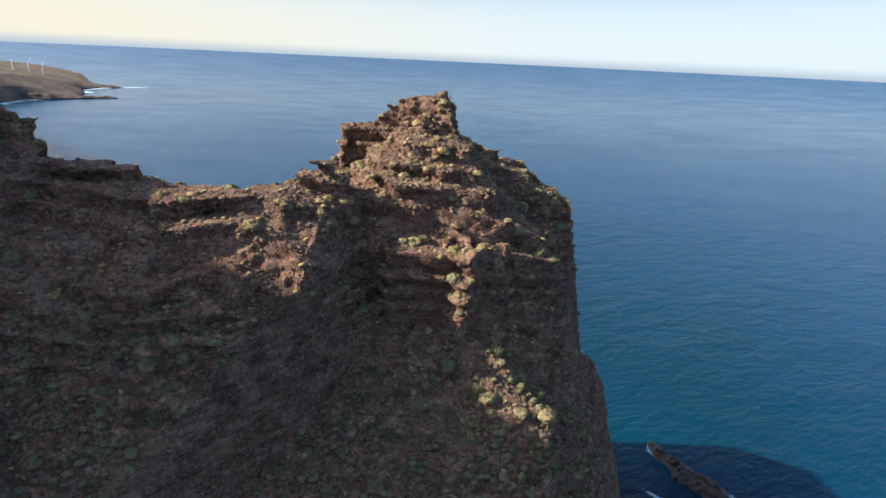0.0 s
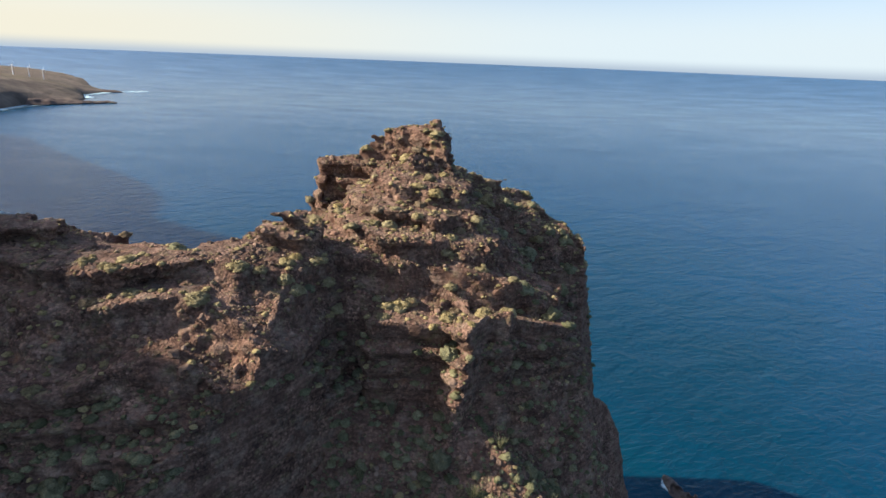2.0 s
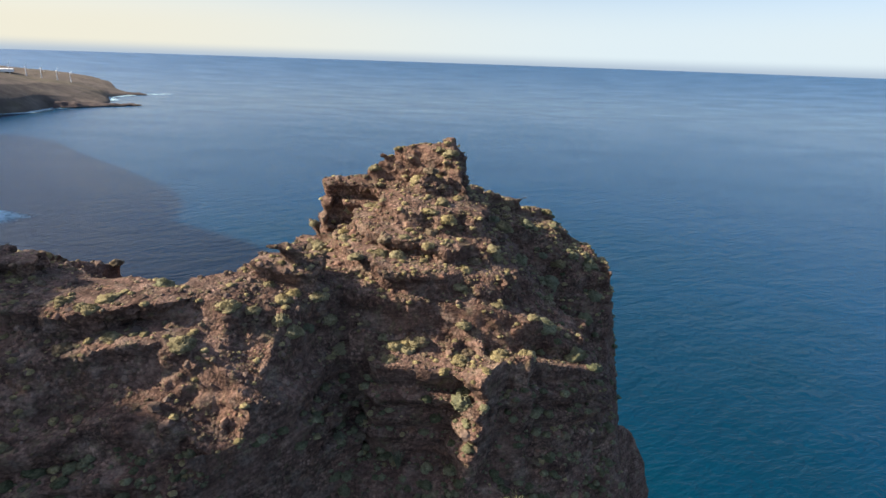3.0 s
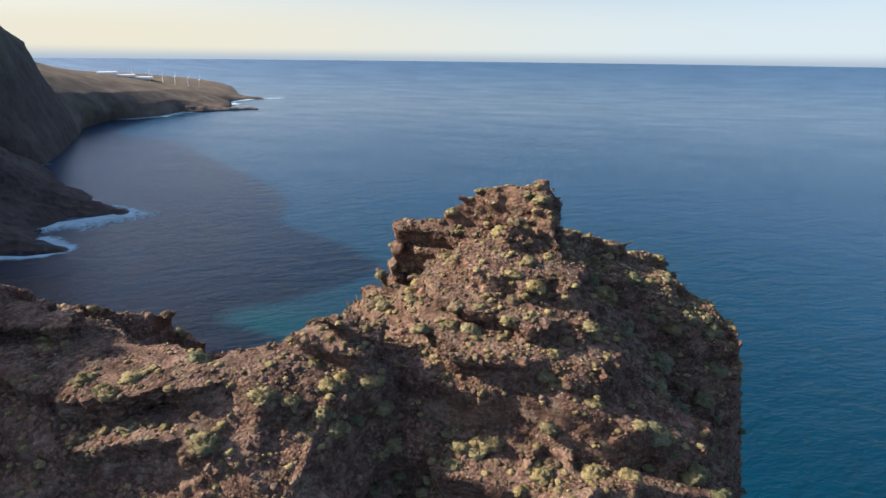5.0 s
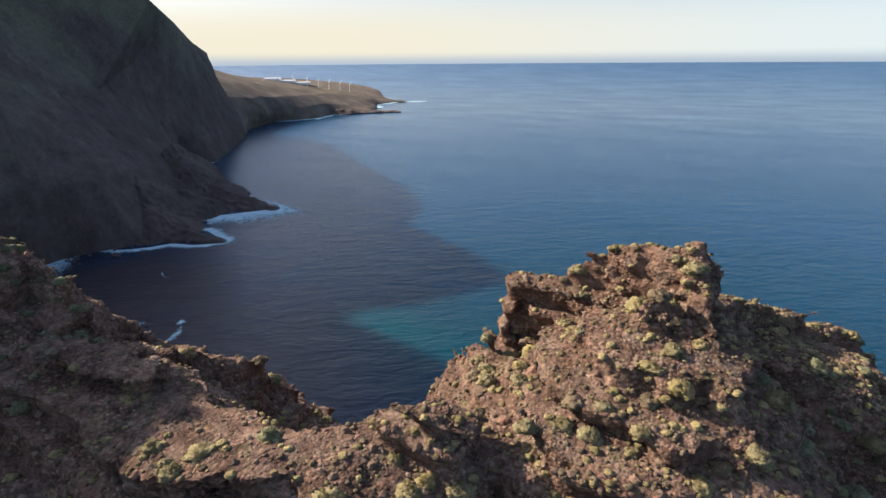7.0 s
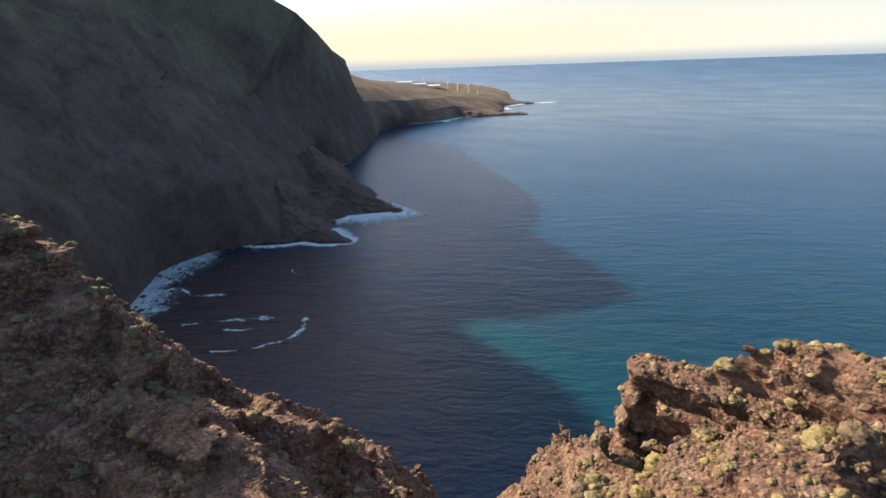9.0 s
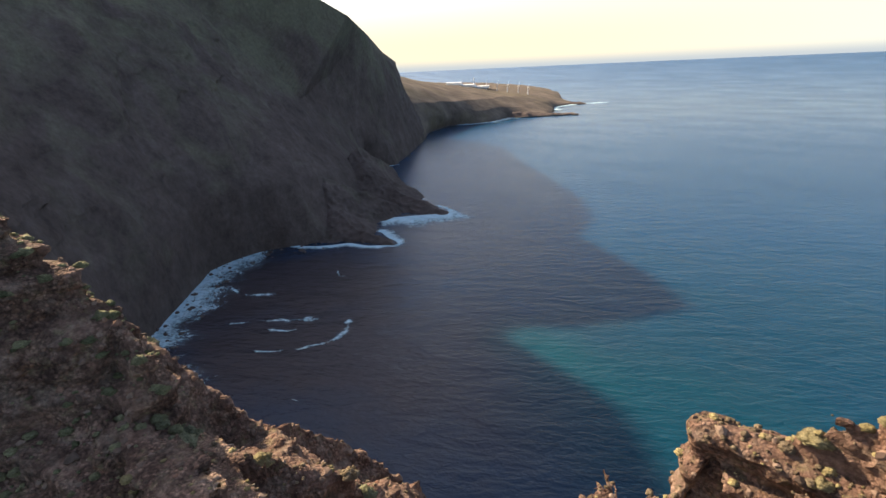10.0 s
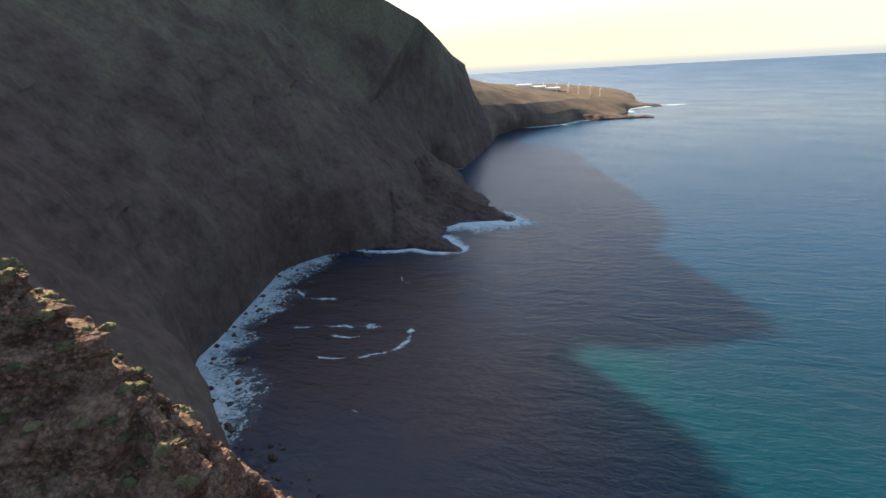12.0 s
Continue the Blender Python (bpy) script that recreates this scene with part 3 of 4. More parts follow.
TONGUES = [[(-1210, 1640, 22), (-1150, 1700, 11), (-1105, 1740, 8), (-1062, 1775, 6)], [(-1400, 2090, 24), (-1330, 2160, 10), (-1280, 2200, 7), (-1232, 2238, 4)],
           [(-1640, 2470, 24), (-1560, 2490, 10), (-1500, 2500, 4)]]
for line in TONGUES:
    xs, ys = [p[0] for p in line], [p[1] for p in line]
    points, faces = surface_net(lambda x, y: crest(x, y, line, (0.15, 34, 0.5), (0.18, 30, 0.6)).astype(np.float32) - 1.5,
                                lambda x, y, z, d: d + 4.5 * grain(x, y, z, 34.0) + 3.0 * grain(x, y, z, 13.0, 2.1),
                                (min(xs) - 20, min(ys) - 70, -2), (max(xs) + 40, max(ys) + 70, 40), 4.0, 14)
    tagged(new("reef", mesh_from("reef", points, faces, HILL)), "low dark lava reef running out from the cape into surf", "reef")

SKERRY = [(99, 214, 2.0), (103, 204, 4.5), (109, 192, 5.5), (118, 180, 5.0), (126, 172, 2.5)]


def skerry_field(x, y, z, d):
    return d + 1.4 * grain(x, y, z, 6.0) + 0.9 * (0.5 - 2 * np.abs(grain(x, y, z, 2.6, 3.3)))


points, faces = surface_net(lambda x, y: crest(x, y, SKERRY, (1.1, 30, 1.1), (1.1, 30, 1.1)).astype(np.float32), skerry_field, (88, 160, -2), (140, 226, 10), 0.6, 5)
tagged(new("sea_rock", mesh_from("sea_rock", points, faces, WET)), "narrow dark rock ridge breaking the surface, ringed with foam", "sea rock")


# ---- foam ----
def foam_material():
    m = Nodes("sea_foam")
    spread = m.node("ShaderNodeAttribute")
    spread.attribute_name = "spread"
    n = m.calc("ADD", m.calc("MULTIPLY", m.noise(9.0, 6, 0.7, twist=1.2), 0.55), m.calc("MULTIPLY", m.noise(2.4, 5, 0.7, twist=0.6), 0.55))
    cover = m.calc("MULTIPLY", m.calc("SUBTRACT", m.calc("SUBTRACT", n, 0.14), m.calc("MULTIPLY", spread.outputs["Fac"], 0.46)), 4.0, True)
    clear = m.node("ShaderNodeBsdfTransparent")
    both = m.node("ShaderNodeMixShader")
    m.feed(both.inputs[0], cover)
    m.tree.links.new(clear.outputs[0], both.inputs[1])
    m.tree.links.new(m.bsdf.outputs[0], both.inputs[2])
    m.tree.links.new(both.outputs[0], m.tree.nodes["Material Output"].inputs[0])
    col = m.mix(m.noise(9.0, 5, 0.65), (0.16, 0.42, 0.54), (0.72, 0.82, 0.86))
    return m.done(col, 0.8, m.bump(n, 0.6, 0.4), 0.2)


FOAM = foam_material()


def foam_band(name, line, inner, outer, label, both_sides=False, step=4.0, lift=0.25):
    """A thin sheet of foam along a line on the water, thinning out from it."""
    p = np.array(line, float)
    count = int(np.hypot(*np.diff(p, axis=0).T).sum() / step) + 2
    s = np.r_[0, np.cumsum(np.hypot(*np.diff(p, axis=0).T))]
    t = np.linspace(0, s[-1], count)
    q = np.stack([np.interp(t, s, p[:, 0]), np.interp(t, s, p[:, 1])], 1)
    q += np.stack([grain(t, 0 * t, 0 * t, 23.0, 1.1), grain(t, 0 * t, 0 * t, 23.0, 5.1)], 1) * min(6.0, outer * 0.4)
    if both_sides:
        q += np.stack([grain(t, 0 * t, 0 * t, 6.0, 2.3), grain(t, 0 * t, 0 * t, 6.0, 8.3)], 1) * min(2.6, outer * 0.45)
    d = np.gradient(q, axis=0)
    n = np.stack([d[:, 1], -d[:, 0]], 1) / np.linalg.norm(d, axis=1)[:, None]
    wide = outer * (0.65 + 0.5 * grain(t, 0 * t, 0 * t, 40.0, 7.7) + 0.3 * grain(t, 0 * t, 0 * t, 13.0, 2.7))
    rows = np.linspace(-1 if both_sides else 0, 1, 11)
    v = [q + n * (wide * r if r > 0 else (wide * r if both_sides else 0 * wide))[:, None] - n * (0 if both_sides else inner) * (1 - r) for r in rows]
    v = np.stack(v)
    z = 0.12 + lift * (1 - np.abs(rows))[:, None] * np.ones(count)
    verts = np.concatenate([v, z[..., None]], -1)
    i, j = np.meshgrid(np.arange(len(rows) - 1), np.arange(count - 1), indexing="ij")
    k = count
    fc = np.stack([i * k + j, i * k + j + 1, (i + 1) * k + j + 1, (i + 1) * k + j], -1).reshape(-1, 4)
    me = mesh_from(name, verts.reshape(-1, 3), fc, FOAM, True)
    att = me.attributes.new("spread", "FLOAT", "POINT")
    ends = np.minimum(1, np.minimum(np.arange(count), np.arange(count)[::-1]) / 4.0)
    spread = np.abs(rows)[:, None] + (1 - ends)[None] * 0.6 + ((0.05 if name == "surf" else 0.56) + 0.34 * grain(t, 0 * t, 0 * t, 7.0, 3.9)[None] if both_sides else 0)
    att.data.foreach_set("value", spread.ravel().astype(np.float32))
    return tagged(new(name, me), label, "sea foam", kind="stuff")


xy = lambda line: [(p[0], p[1]) for p in line]
foam_band("surf", [(-278, 134)] + xy(SHORE[2:10]), 12, 52, "white and pale blue surf breaking on the cove's boulder shore")
foam_band("surf", [(-546, 350), (-516, 364), (-493, 383), (-482, 403), (-462, 408), (-438, 428)], 6, 9, "thin white surf line along the foot of the cliff")
foam_band("surf", [(-434, 424), (-438, 436), (-455, 444), (-480, 450), (-510, 458)], 4, 16, "white surf washing the near lava tongue")
foam_band("surf", [(-545, 470), (-538, 488), (-520, 506), (-503, 524), (-490, 542), (-480, 560), (-486, 576)], 8, 62, "white and cyan surf in the cleft between the lava tongues")
foam_band("surf", [(-530, 582), (-508, 577), (-488, 568), (-474, 556)], 3, 12, "white surf round the tip of the lava point", True, 3)
foam_band("surf", [(-868, 700), (-855, 712), (-838, 748), (-822, 778)], 8, 11, "thin white surf line along the far cliff foot", True)
foam_band("surf", [(-1228, 1335), (-1165, 1468), (-1195, 1600), (-1118, 1735)], 16, 34, "white surf fringing the distant cape", lift=2.2)
foam_band("surf", [(-1195, 1880), (-1300, 2020), (-1290, 2190), (-1440, 2330), (-1560, 2480)], 16, 40, "white surf over the cape's outer reef", lift=2.2)
foam_band("surf", xy(SKERRY), 1, 9, "white foam washing round the sea rock", True, 1.5)
foam_band("foam_streak", [(-345, 212), (-330, 226), (-318, 240), (-312, 262), (-318, 282), (-334, 294)], 1, 9.0, "thin curved streak of white foam on dark water", True, 2)
foam_band("foam_streak", [(-399, 219), (-389, 235), (-375, 249), (-360, 264), (-344, 277)], 1, 11, "broken patches of white foam on dark water", True, 2)
foam_band("foam_streak", [(-272, 200), (-268, 204), (-262, 206)], 1, 2.2, "small patch of drifting foam", True, 1)
foam_band("foam_streak", [(-430, 350), (-415, 340), (-405, 345), (-398, 352)], 1, 4, "thin drifting foam near the lava point", True, 2)
foam_band("foam_streak", [(-470, 262), (-448, 256), (-434, 264), (-420, 282)], 1, 14, "faint lacy foam drifting off the boulder shore", True, 2)
foam_band("foam_streak", [(-365, 236), (-352, 246), (-345, 258)], 1, 14, "faint lacy foam inside the curved streak", True, 2)
foam_band("foam_streak", [(-520, 396), (-508, 398), (-496, 405)], 1, 7, "white wash over a rock near the cliff foot", True, 2)
foam_band("surf", [(-1050, 1782), (-1105, 1740), (-1150, 1700), (-1205, 1640)], 4, 34, "white surf along a low reef of the cape", True, 5, 2.2)
foam_band("surf", [(-1195, 2275), (-1232, 2238), (-1280, 2200), (-1330, 2160)], 4, 42, "white surf breaking over the cape's outer reef", True, 5, 2.2)
foam_band("foam_streak", [(84, 186), (92, 180), (100, 172), (110, 166)], 1, 7, "churned foam beside the sea rock", True, 2)


# ---- plants and loose stones ----
def leaf_material(name, dark, light, rough=0.8):
    m = Nodes(name)
    pick = m.node("ShaderNodeObjectInfo").outputs["Random"]
    isle = m.node("ShaderNodeNewGeometry").outputs["Random Per Island"]
    col = m.mix(isle, dark, light)
    clump = m.noise(0.22, 6, 0.78)
    col = m.mix(0.75, col, m.ramp(clump, (0.34, 0.35), (0.52, 0.9), (0.68, 1.5)), "MULTIPLY")
    col = m.mix(0.65, col, m.ramp(pick, (0.0, (0.62, 0.58, 0.5)), (0.5, (1.0, 1.0, 1.0)), (1.0, (1.2, 1.08, 0.82))), "MULTIPLY")
    return m.done(col, rough, m.bump(clump, 1.0, 0.24), 0.1)


def stone_material():
    m = Nodes("loose_stone")
    pick = m.node("ShaderNodeObjectInfo").outputs["Random"]
    isle = m.node("ShaderNodeNewGeometry").outputs["Random Per Island"]
    mixed = m.calc("FRACT", m.calc("ADD", pick, isle))
    col = m.ramp(mixed, (0.0, (0.085, 0.060, 0.048)), (0.45, (0.175, 0.118, 0.090)), (0.8, (0.250, 0.180, 0.138)), (1.0, (0.235, 0.125, 0.085)))
    fine = m.noise(0.35, 6, 0.7)
    col = m.mix(0.6, col, m.ramp(fine, (0.3, 0.45), (0.7, 1.35)), "MULTIPLY")
    return m.done(col, 0.93, m.bump(fine, 0.8, 0.12), 0.2)


SPURGE = leaf_material("pale_spurge", (0.190, 0.165, 0.092), (0.385, 0.335, 0.195))
DRY = leaf_material("dry_scrub", (0.14, 0.106, 0.074), (0.30, 0.238, 0.165))
GREEN = leaf_material("green_scrub", (0.100, 0.112, 0.066), (0.245, 0.246, 0.158))
STEM = leaf_material("woody_stem", (0.10, 0.075, 0.055), (0.19, 0.15, 0.11))
STONE = stone_material()
rng = np.random.default_rng(21)


def tufts(count, radius, height, leaf, seed, open_=0.25):
    """Verts and triangles of a dome of small leaf rosettes of uneven outline."""
    r = np.random.default_rng(seed)
    up = r.normal(size=(count, 3))
    up[:, 2] = np.abs(up[:, 2]) * 0.9 + 0.05
    up /= np.linalg.norm(up, axis=1)[:, None]
    lobes = r.normal(size=(7, 3))
    lobes[:, 2] = np.abs(lobes[:, 2])
    lobes /= np.linalg.norm(lobes, axis=1)[:, None]
    bulge = 0.60 + 0.48 * np.max(np.clip(up @ lobes.T, 0, 1) ** 6, axis=1)
    at = up * bulge[:, None] * (1 - 1.5 * open_ * r.random(count) ** 2)[:, None] * (radius, radius, height)
    verts, tris = [np.array([0, 0, height * 0.50])], []
    for k, (wide, tall) in enumerate(((0.34, 0.42), (0.52, 0.2), (0.60, -0.08))):
        for q in range(9):
            a = q * 0.6981 + 0.35 * k
            w = wide * radius * (0.9 + 0.2 * r.random())
            verts.append(np.array([math.cos(a) * w, math.sin(a) * w, tall * height]))
    tris += [(0, 1 + q, 1 + (q + 1) % 9) for q in range(9)]
    for k in (0, 1):
        for q in range(9):
            lo, hi = 1 + 9 * k + q, 1 + 9 * k + (q + 1) % 9
            tris += [(lo, lo + 9, hi + 9), (lo, hi + 9, hi)]
    for p, n in zip(at, up):
        side = np.cross(n, r.normal(size=3))
        side /= np.linalg.norm(side)
        other = np.cross(n, side)
        base = len(verts)
        size = leaf * (0.7 + 0.6 * r.random())
        verts.append(p - n * size * 0.4)
        a0 = r.random() * 6.28
        for k in range(5):
            a = a0 + k * 1.2566
            out = side * math.cos(a) + other * math.sin(a)
            b = a + 0.55
            nxt = side * math.cos(b) + other * math.sin(b)
            verts.append(p + out * size + n * size * 0.45)
            verts.append(p + nxt * size * 0.8 + n * size * 0.7)
            tris.append((base, base + 1 + 2 * k, base + 2 + 2 * k))
    return np.array(verts), np.array(tris)


def cushion(radius, height, rings, sides, seed):
    """Verts and triangles of a closed lumpy dome, like a dense low cushion plant."""
    r = np.random.default_rng(seed)
    lobes = r.normal(size=(9, 3))
    lobes[:, 2] = np.abs(lobes[:, 2])
    lobes /= np.linalg.norm(lobes, axis=1)[:, None]
    dirs = [(0, 0, 1)]
    for k in range(1, rings + 1):
        tilt = 1.75 * k / rings
        for q in range(sides):
            a = 2 * math.pi * (q + 0.5 * (k % 2)) / sides
            dirs.append((math.sin(tilt) * math.cos(a), math.sin(tilt) * math.sin(a), math.cos(tilt)))
    dirs = np.array(dirs)
    grow = 0.72 + 0.42 * np.max(np.clip(dirs @ lobes.T, 0, 1) ** 5, axis=1) + 0.12 * r.normal(size=len(dirs))
    verts = dirs * np.clip(grow, 0.4, 1.4)[:, None] * (radius, radius, height)
    tris = [(0, 1 + q, 1 + (q + 1) % sides) for q in range(sides)]
    for k in range(rings - 1):
        for q in range(sides):
            shift = 1 if k % 2 == 0 else 0
            a, b = 1 + k * sides + q, 1 + k * sides + (q + 1) % sides
            c, d = a + sides, b + sides
            tris += [(a, c, b), (b, c, d)] if shift else [(a, c, d), (a, d, b)]
    return verts, np.array(tris)


def sticks(count, spread, height, width, seed):
    """Verts and quads of tapered four-sided stems that lean out from one root."""
    r = np.random.default_rng(seed)
    verts, quads = [], []
    for _ in range(count):
        a, lean = r.random() * 6.28, r.random()
        foot = np.array([math.cos(a), math.sin(a), 0]) * spread * 0.25 * r.random() + (0, 0, -0.25)
        tip = np.array([math.cos(a) * spread * lean, math.sin(a) * spread * lean, height * (0.7 + 0.4 * r.random())])
        mid = foot * 0.5 + tip * 0.5 + (0, 0, 0.12 * height)
        base = len(verts)
        for p, w in ((foot, width), (mid, width * 0.8), (tip, width * 0.45)):
            verts += [p + (w, 0, 0), p + (0, w, 0), p - (w, 0, 0), p - (0, w, 0)]
        for lvl in (0, 4):
            for k in range(4):
                quads.append((base + lvl + k, base + lvl + (k + 1) % 4, base + lvl + 4 + (k + 1) % 4, base + lvl + 4 + k))
        quads.append((base + 8, base + 9, base + 10, base + 11))
    return np.array(verts), np.array(quads)


def part(name, me, parent, label=""):
    ob = new(name, me)
    ob.parent = parent
    return tagged(ob, label) if label else ob


def make_shrub(leaf_mat, seed, radius, height, count, leaf, label):
    root = tagged(new("shrub"), label, "shrub", "shrubs on the headland")
    # a dense core with rounded lobes, roughened by leaf rosettes at its skin
    v, f = tufts(count, radius * 0.98, height * 1.02, leaf, seed, 0.08)
    w, g = cushion(radius * 0.95, height, 10, 22, seed)
    v, f = np.concatenate([v, w]), np.concatenate([f, g + len(v)])
    part("crown", mesh_from("crown", v, f, leaf_mat, True), root)
    v, f = sticks(9, radius * 0.75, height * 0.75, 0.03, seed + 1)
    part("woody_base", mesh_from("woody_base", v, f, STEM), root)
    return root


def make_candelabra(seed):
    root = tagged(new("candelabra_spurge"), "clump of upright grey-green cactus-like stems on the shaded slope", "succulent", "candelabra spurges")
    v, f = sticks(34, 1.3, 2.3, 0.085, seed)
    part("succulent_body", mesh_from("succulent_body", v, f, GREEN), root)
    return root


def make_stone(seed, squash):
    bm = bmesh.new()
    bmesh.ops.create_icosphere(bm, subdivisions=2, radius=1.0)
    r = np.random.default_rng(seed)
    off = r.random(3) * 50
    for v in bm.verts:
        n = noise.noise(Vector(off) + v.co * 1.3) * 0.5 + noise.noise(Vector(off) + v.co * 3.1) * 0.18
        v.co *= 1 + n
        v.co.z *= squash
        v.co = Vector([round(c * 3.2) / 3.2 * 0.22 + c * 0.78 for c in v.co])
    me = bpy.data.meshes.new("boulder")
    bm.to_mesh(me)
    bm.free()
    me.materials.append(STONE)
    return me


# where plants and stones can stand: points of the headland with their upward slope
tri = land_points[land_faces]
cross = np.cross(tri[:, 2] - tri[:, 0], tri[:, 3] - tri[:, 1])
face_n = cross / (np.linalg.norm(cross, axis=1)[:, None] + 1e-9)
face_c = tri.mean(1)
seen_part = (face_c[:, 2] > 88) & (face_c[:, 0] > -95) & (face_c[:, 0] < 34) & (face_c[:, 1] > 48) & (face_c[:, 1] < 138)
ledge = np.nonzero(seen_part & (face_n[:, 2] > 0.55))[0]
slope = np.nonzero(seen_part & (face_n[:, 2] > 0.2))[0]
patchy = grain(face_c[:, 0], face_c[:, 1], face_c[:, 2], 9.0, 4.4)


def pick_spots(pool, count, apart, bias):
    """Random spots from a pool, thinned so that none stand closer than apart."""
    order = rng.permutation(pool)
    order = order[patchy[order] * bias + rng.random(len(order)) > 0.35]
    taken, chosen = {}, []
    for i in order:
        p = face_c[i]
        key = tuple((p // apart).astype(int))
        if any((key[0] + a, key[1] + b, key[2] + c) in taken and np.linalg.norm(face_c[taken[key[0] + a, key[1] + b, key[2] + c]] - p) < apart
               for a in (-1, 0, 1) for b in (-1, 0, 1) for c in (-1, 0, 1)):
            continue
        taken[key] = i
        chosen.append(i)
        if len(chosen) == count:
            break
    return chosen


shrub_kinds = (
    [make_shrub(SPURGE, 40 + k, 0.95, 0.56 + 0.08 * k, 420, 0.075, "round pale yellow-green spurge cushion on the rock") for k in range(4)]
    + [make_shrub(DRY, 60 + k, 0.85, 0.58, 420, 0.075, "dry grey-brown shrub rooted among rubble") for k in range(3)]
    + [make_shrub(GREEN, 80 + k, 1.05, 0.8, 260, 0.07, "dull green bush on the shaded slope") for k in range(3)])
spire = (face_c[:, 0] > -24) & (face_c[:, 1] > 84) & (face_c[:, 2] > 131)
spots = pick_spots(ledge[spire[ledge] & (face_c[ledge][:, 2] < 157)], 130, 1.6, 0.5) + pick_spots(ledge[~spire[ledge]], 120, 2.4, 0.9)
# the large bushes that stand out, with their radii
LARGE_BUSHES = [(-36.6, 80.2, 1.7), (-37.4, 76.8, 1.3), (-35.2, 76.2, 1.2), (-39.2, 77.4, 1.0), (-41.6, 78.1, 1.2), (-23.9, 81.1, 1.5), (-3.6, 102.2, 1.1), (-0.3, 100.3, 1.4), (-13.2, 113.6, 1.25),
                (-3.1, 108, 0.95), (-15.5, 87.8, 1.2), (-14.2, 88.4, 1.3), (-7.1, 86.7, 1.2), (-5.4, 88.3, 1.3), (-3.6, 88.6, 1.4), (1.4, 86.2, 1.4), (2.7, 89.9, 1.3), (1.4, 93.1, 1.3),
                (6.4, 92.1, 1.3), (-2.2, 104.1, 1.3), (-0.1, 106, 1.1), (-19.8, 85.1, 1.4), (-6.4, 97.6, 1), (-3, 111.4, 0.85), (-3.1, 109.7, 0.95), (-8.6, 113.6, 0.75), (19, 120.1, 1.7), (-17.4, 83.3, 1.5), (7.9, 74.6, 1.8), (17.1, 73, 1.9), (13.2, 73.1, 1.5)]
large_at = {}
for x, y, r in LARGE_BUSHES:
    here = np.nonzero(np.hypot(face_c[:, 0] - x, face_c[:, 1] - y) < 0.7)[0]
    here = here[face_c[here, 2] > face_c[here, 2].max() - 1.5]
    large_at[int(here[face_n[here, 2].argmax()])] = r
spots = list(large_at) + [i for i in spots if i not in large_at]
for n, i in enumerate(spots):
    p = face_c[i]
    shade = p[2] < 130 and p[1] < 92 or p[0] > 12 and p[1] < 124 or p[0] < -57
    draw = rng.random()
    kind = (7 + n % 3 if draw < 0.7 else 4 + n % 3) if shade else (n % 4 if draw < 0.70 else 4 + n % 3 if draw < 0.92 else 7 + n % 3)
    size = (0.70 + 0.9 * rng.random() ** 2) * (1.1 if shade else 1.0)
    m = pose(p[0], p[1], p[2] - 0.22 * size, 14 * (rng.random() - 0.5), 14 * (rng.random() - 0.5), 360 * rng.random()) @ Matrix.Diagonal((size, size, size, 1))
    if i in large_at:
        kind, size = n % 4, large_at[i] * 0.9
        m = pose(p[0], p[1], p[2] - 0.25 * size, 0, 0, 360 * rng.random()) @ Matrix.Diagonal((size, size, size * 0.9, 1))
    first = shrub_kinds[kind]
    made = first if first.location.length == 0 else copy_thing(first, m)
    made.matrix_basis = m
for ob in shrub_kinds:
    if ob.location.length == 0:
        ob.matrix_basis = pose(*(face_c[spots[0]] + (1.5, 0.5, -0.2)))

tall = make_candelabra(5)
near_slope = [i for i in slope if face_c[i][2] < 130 and face_c[i][1] < 84 and face_n[i][2] > 0.5]
for n, i in enumerate(rng.choice(near_slope, 16, replace=False)):
    p, size = face_c[i], 0.6 + 0.5 * rng.random()
    m = pose(p[0], p[1], p[2] - 0.1, 0, 0, 360 * rng.random()) @ Matrix.Diagonal((size, size, size, 1))
    if n:
        copy_thing(tall, m).matrix_basis = m
    else:
        tall.matrix_basis = m


def scatter(name, bits, pool, count, small, large, sink, material, label, category, upright):
    """One joined mesh of many small bits set at random on the faces of a pool."""
    where = rng.choice(pool, count)
    verts, tris, base = [], [], 0
    for i in where:
        v, f = bits[rng.integers(len(bits))]
        s = small + (large - small) * rng.random() ** 2.5
        a = rng.random() * 6.28
        c, d = math.cos(a), math.sin(a)
        w = v * s
        w = np.stack([w[:, 0] * c - w[:, 1] * d, w[:, 0] * d + w[:, 1] * c, w[:, 2]], 1)
        if not upright:
            w = w[:, rng.permutation(3)]
        verts.append(w + face_c[i] + rng.normal(size=3) * (0.15, 0.15, 0) + face_n[i] * -sink * s)
        tris.append(f + base)
        base += len(v)
    return tagged(new(name, mesh_from(name, np.concatenate(verts), np.concatenate(tris), material, upright)), label, category, kind="stuff")


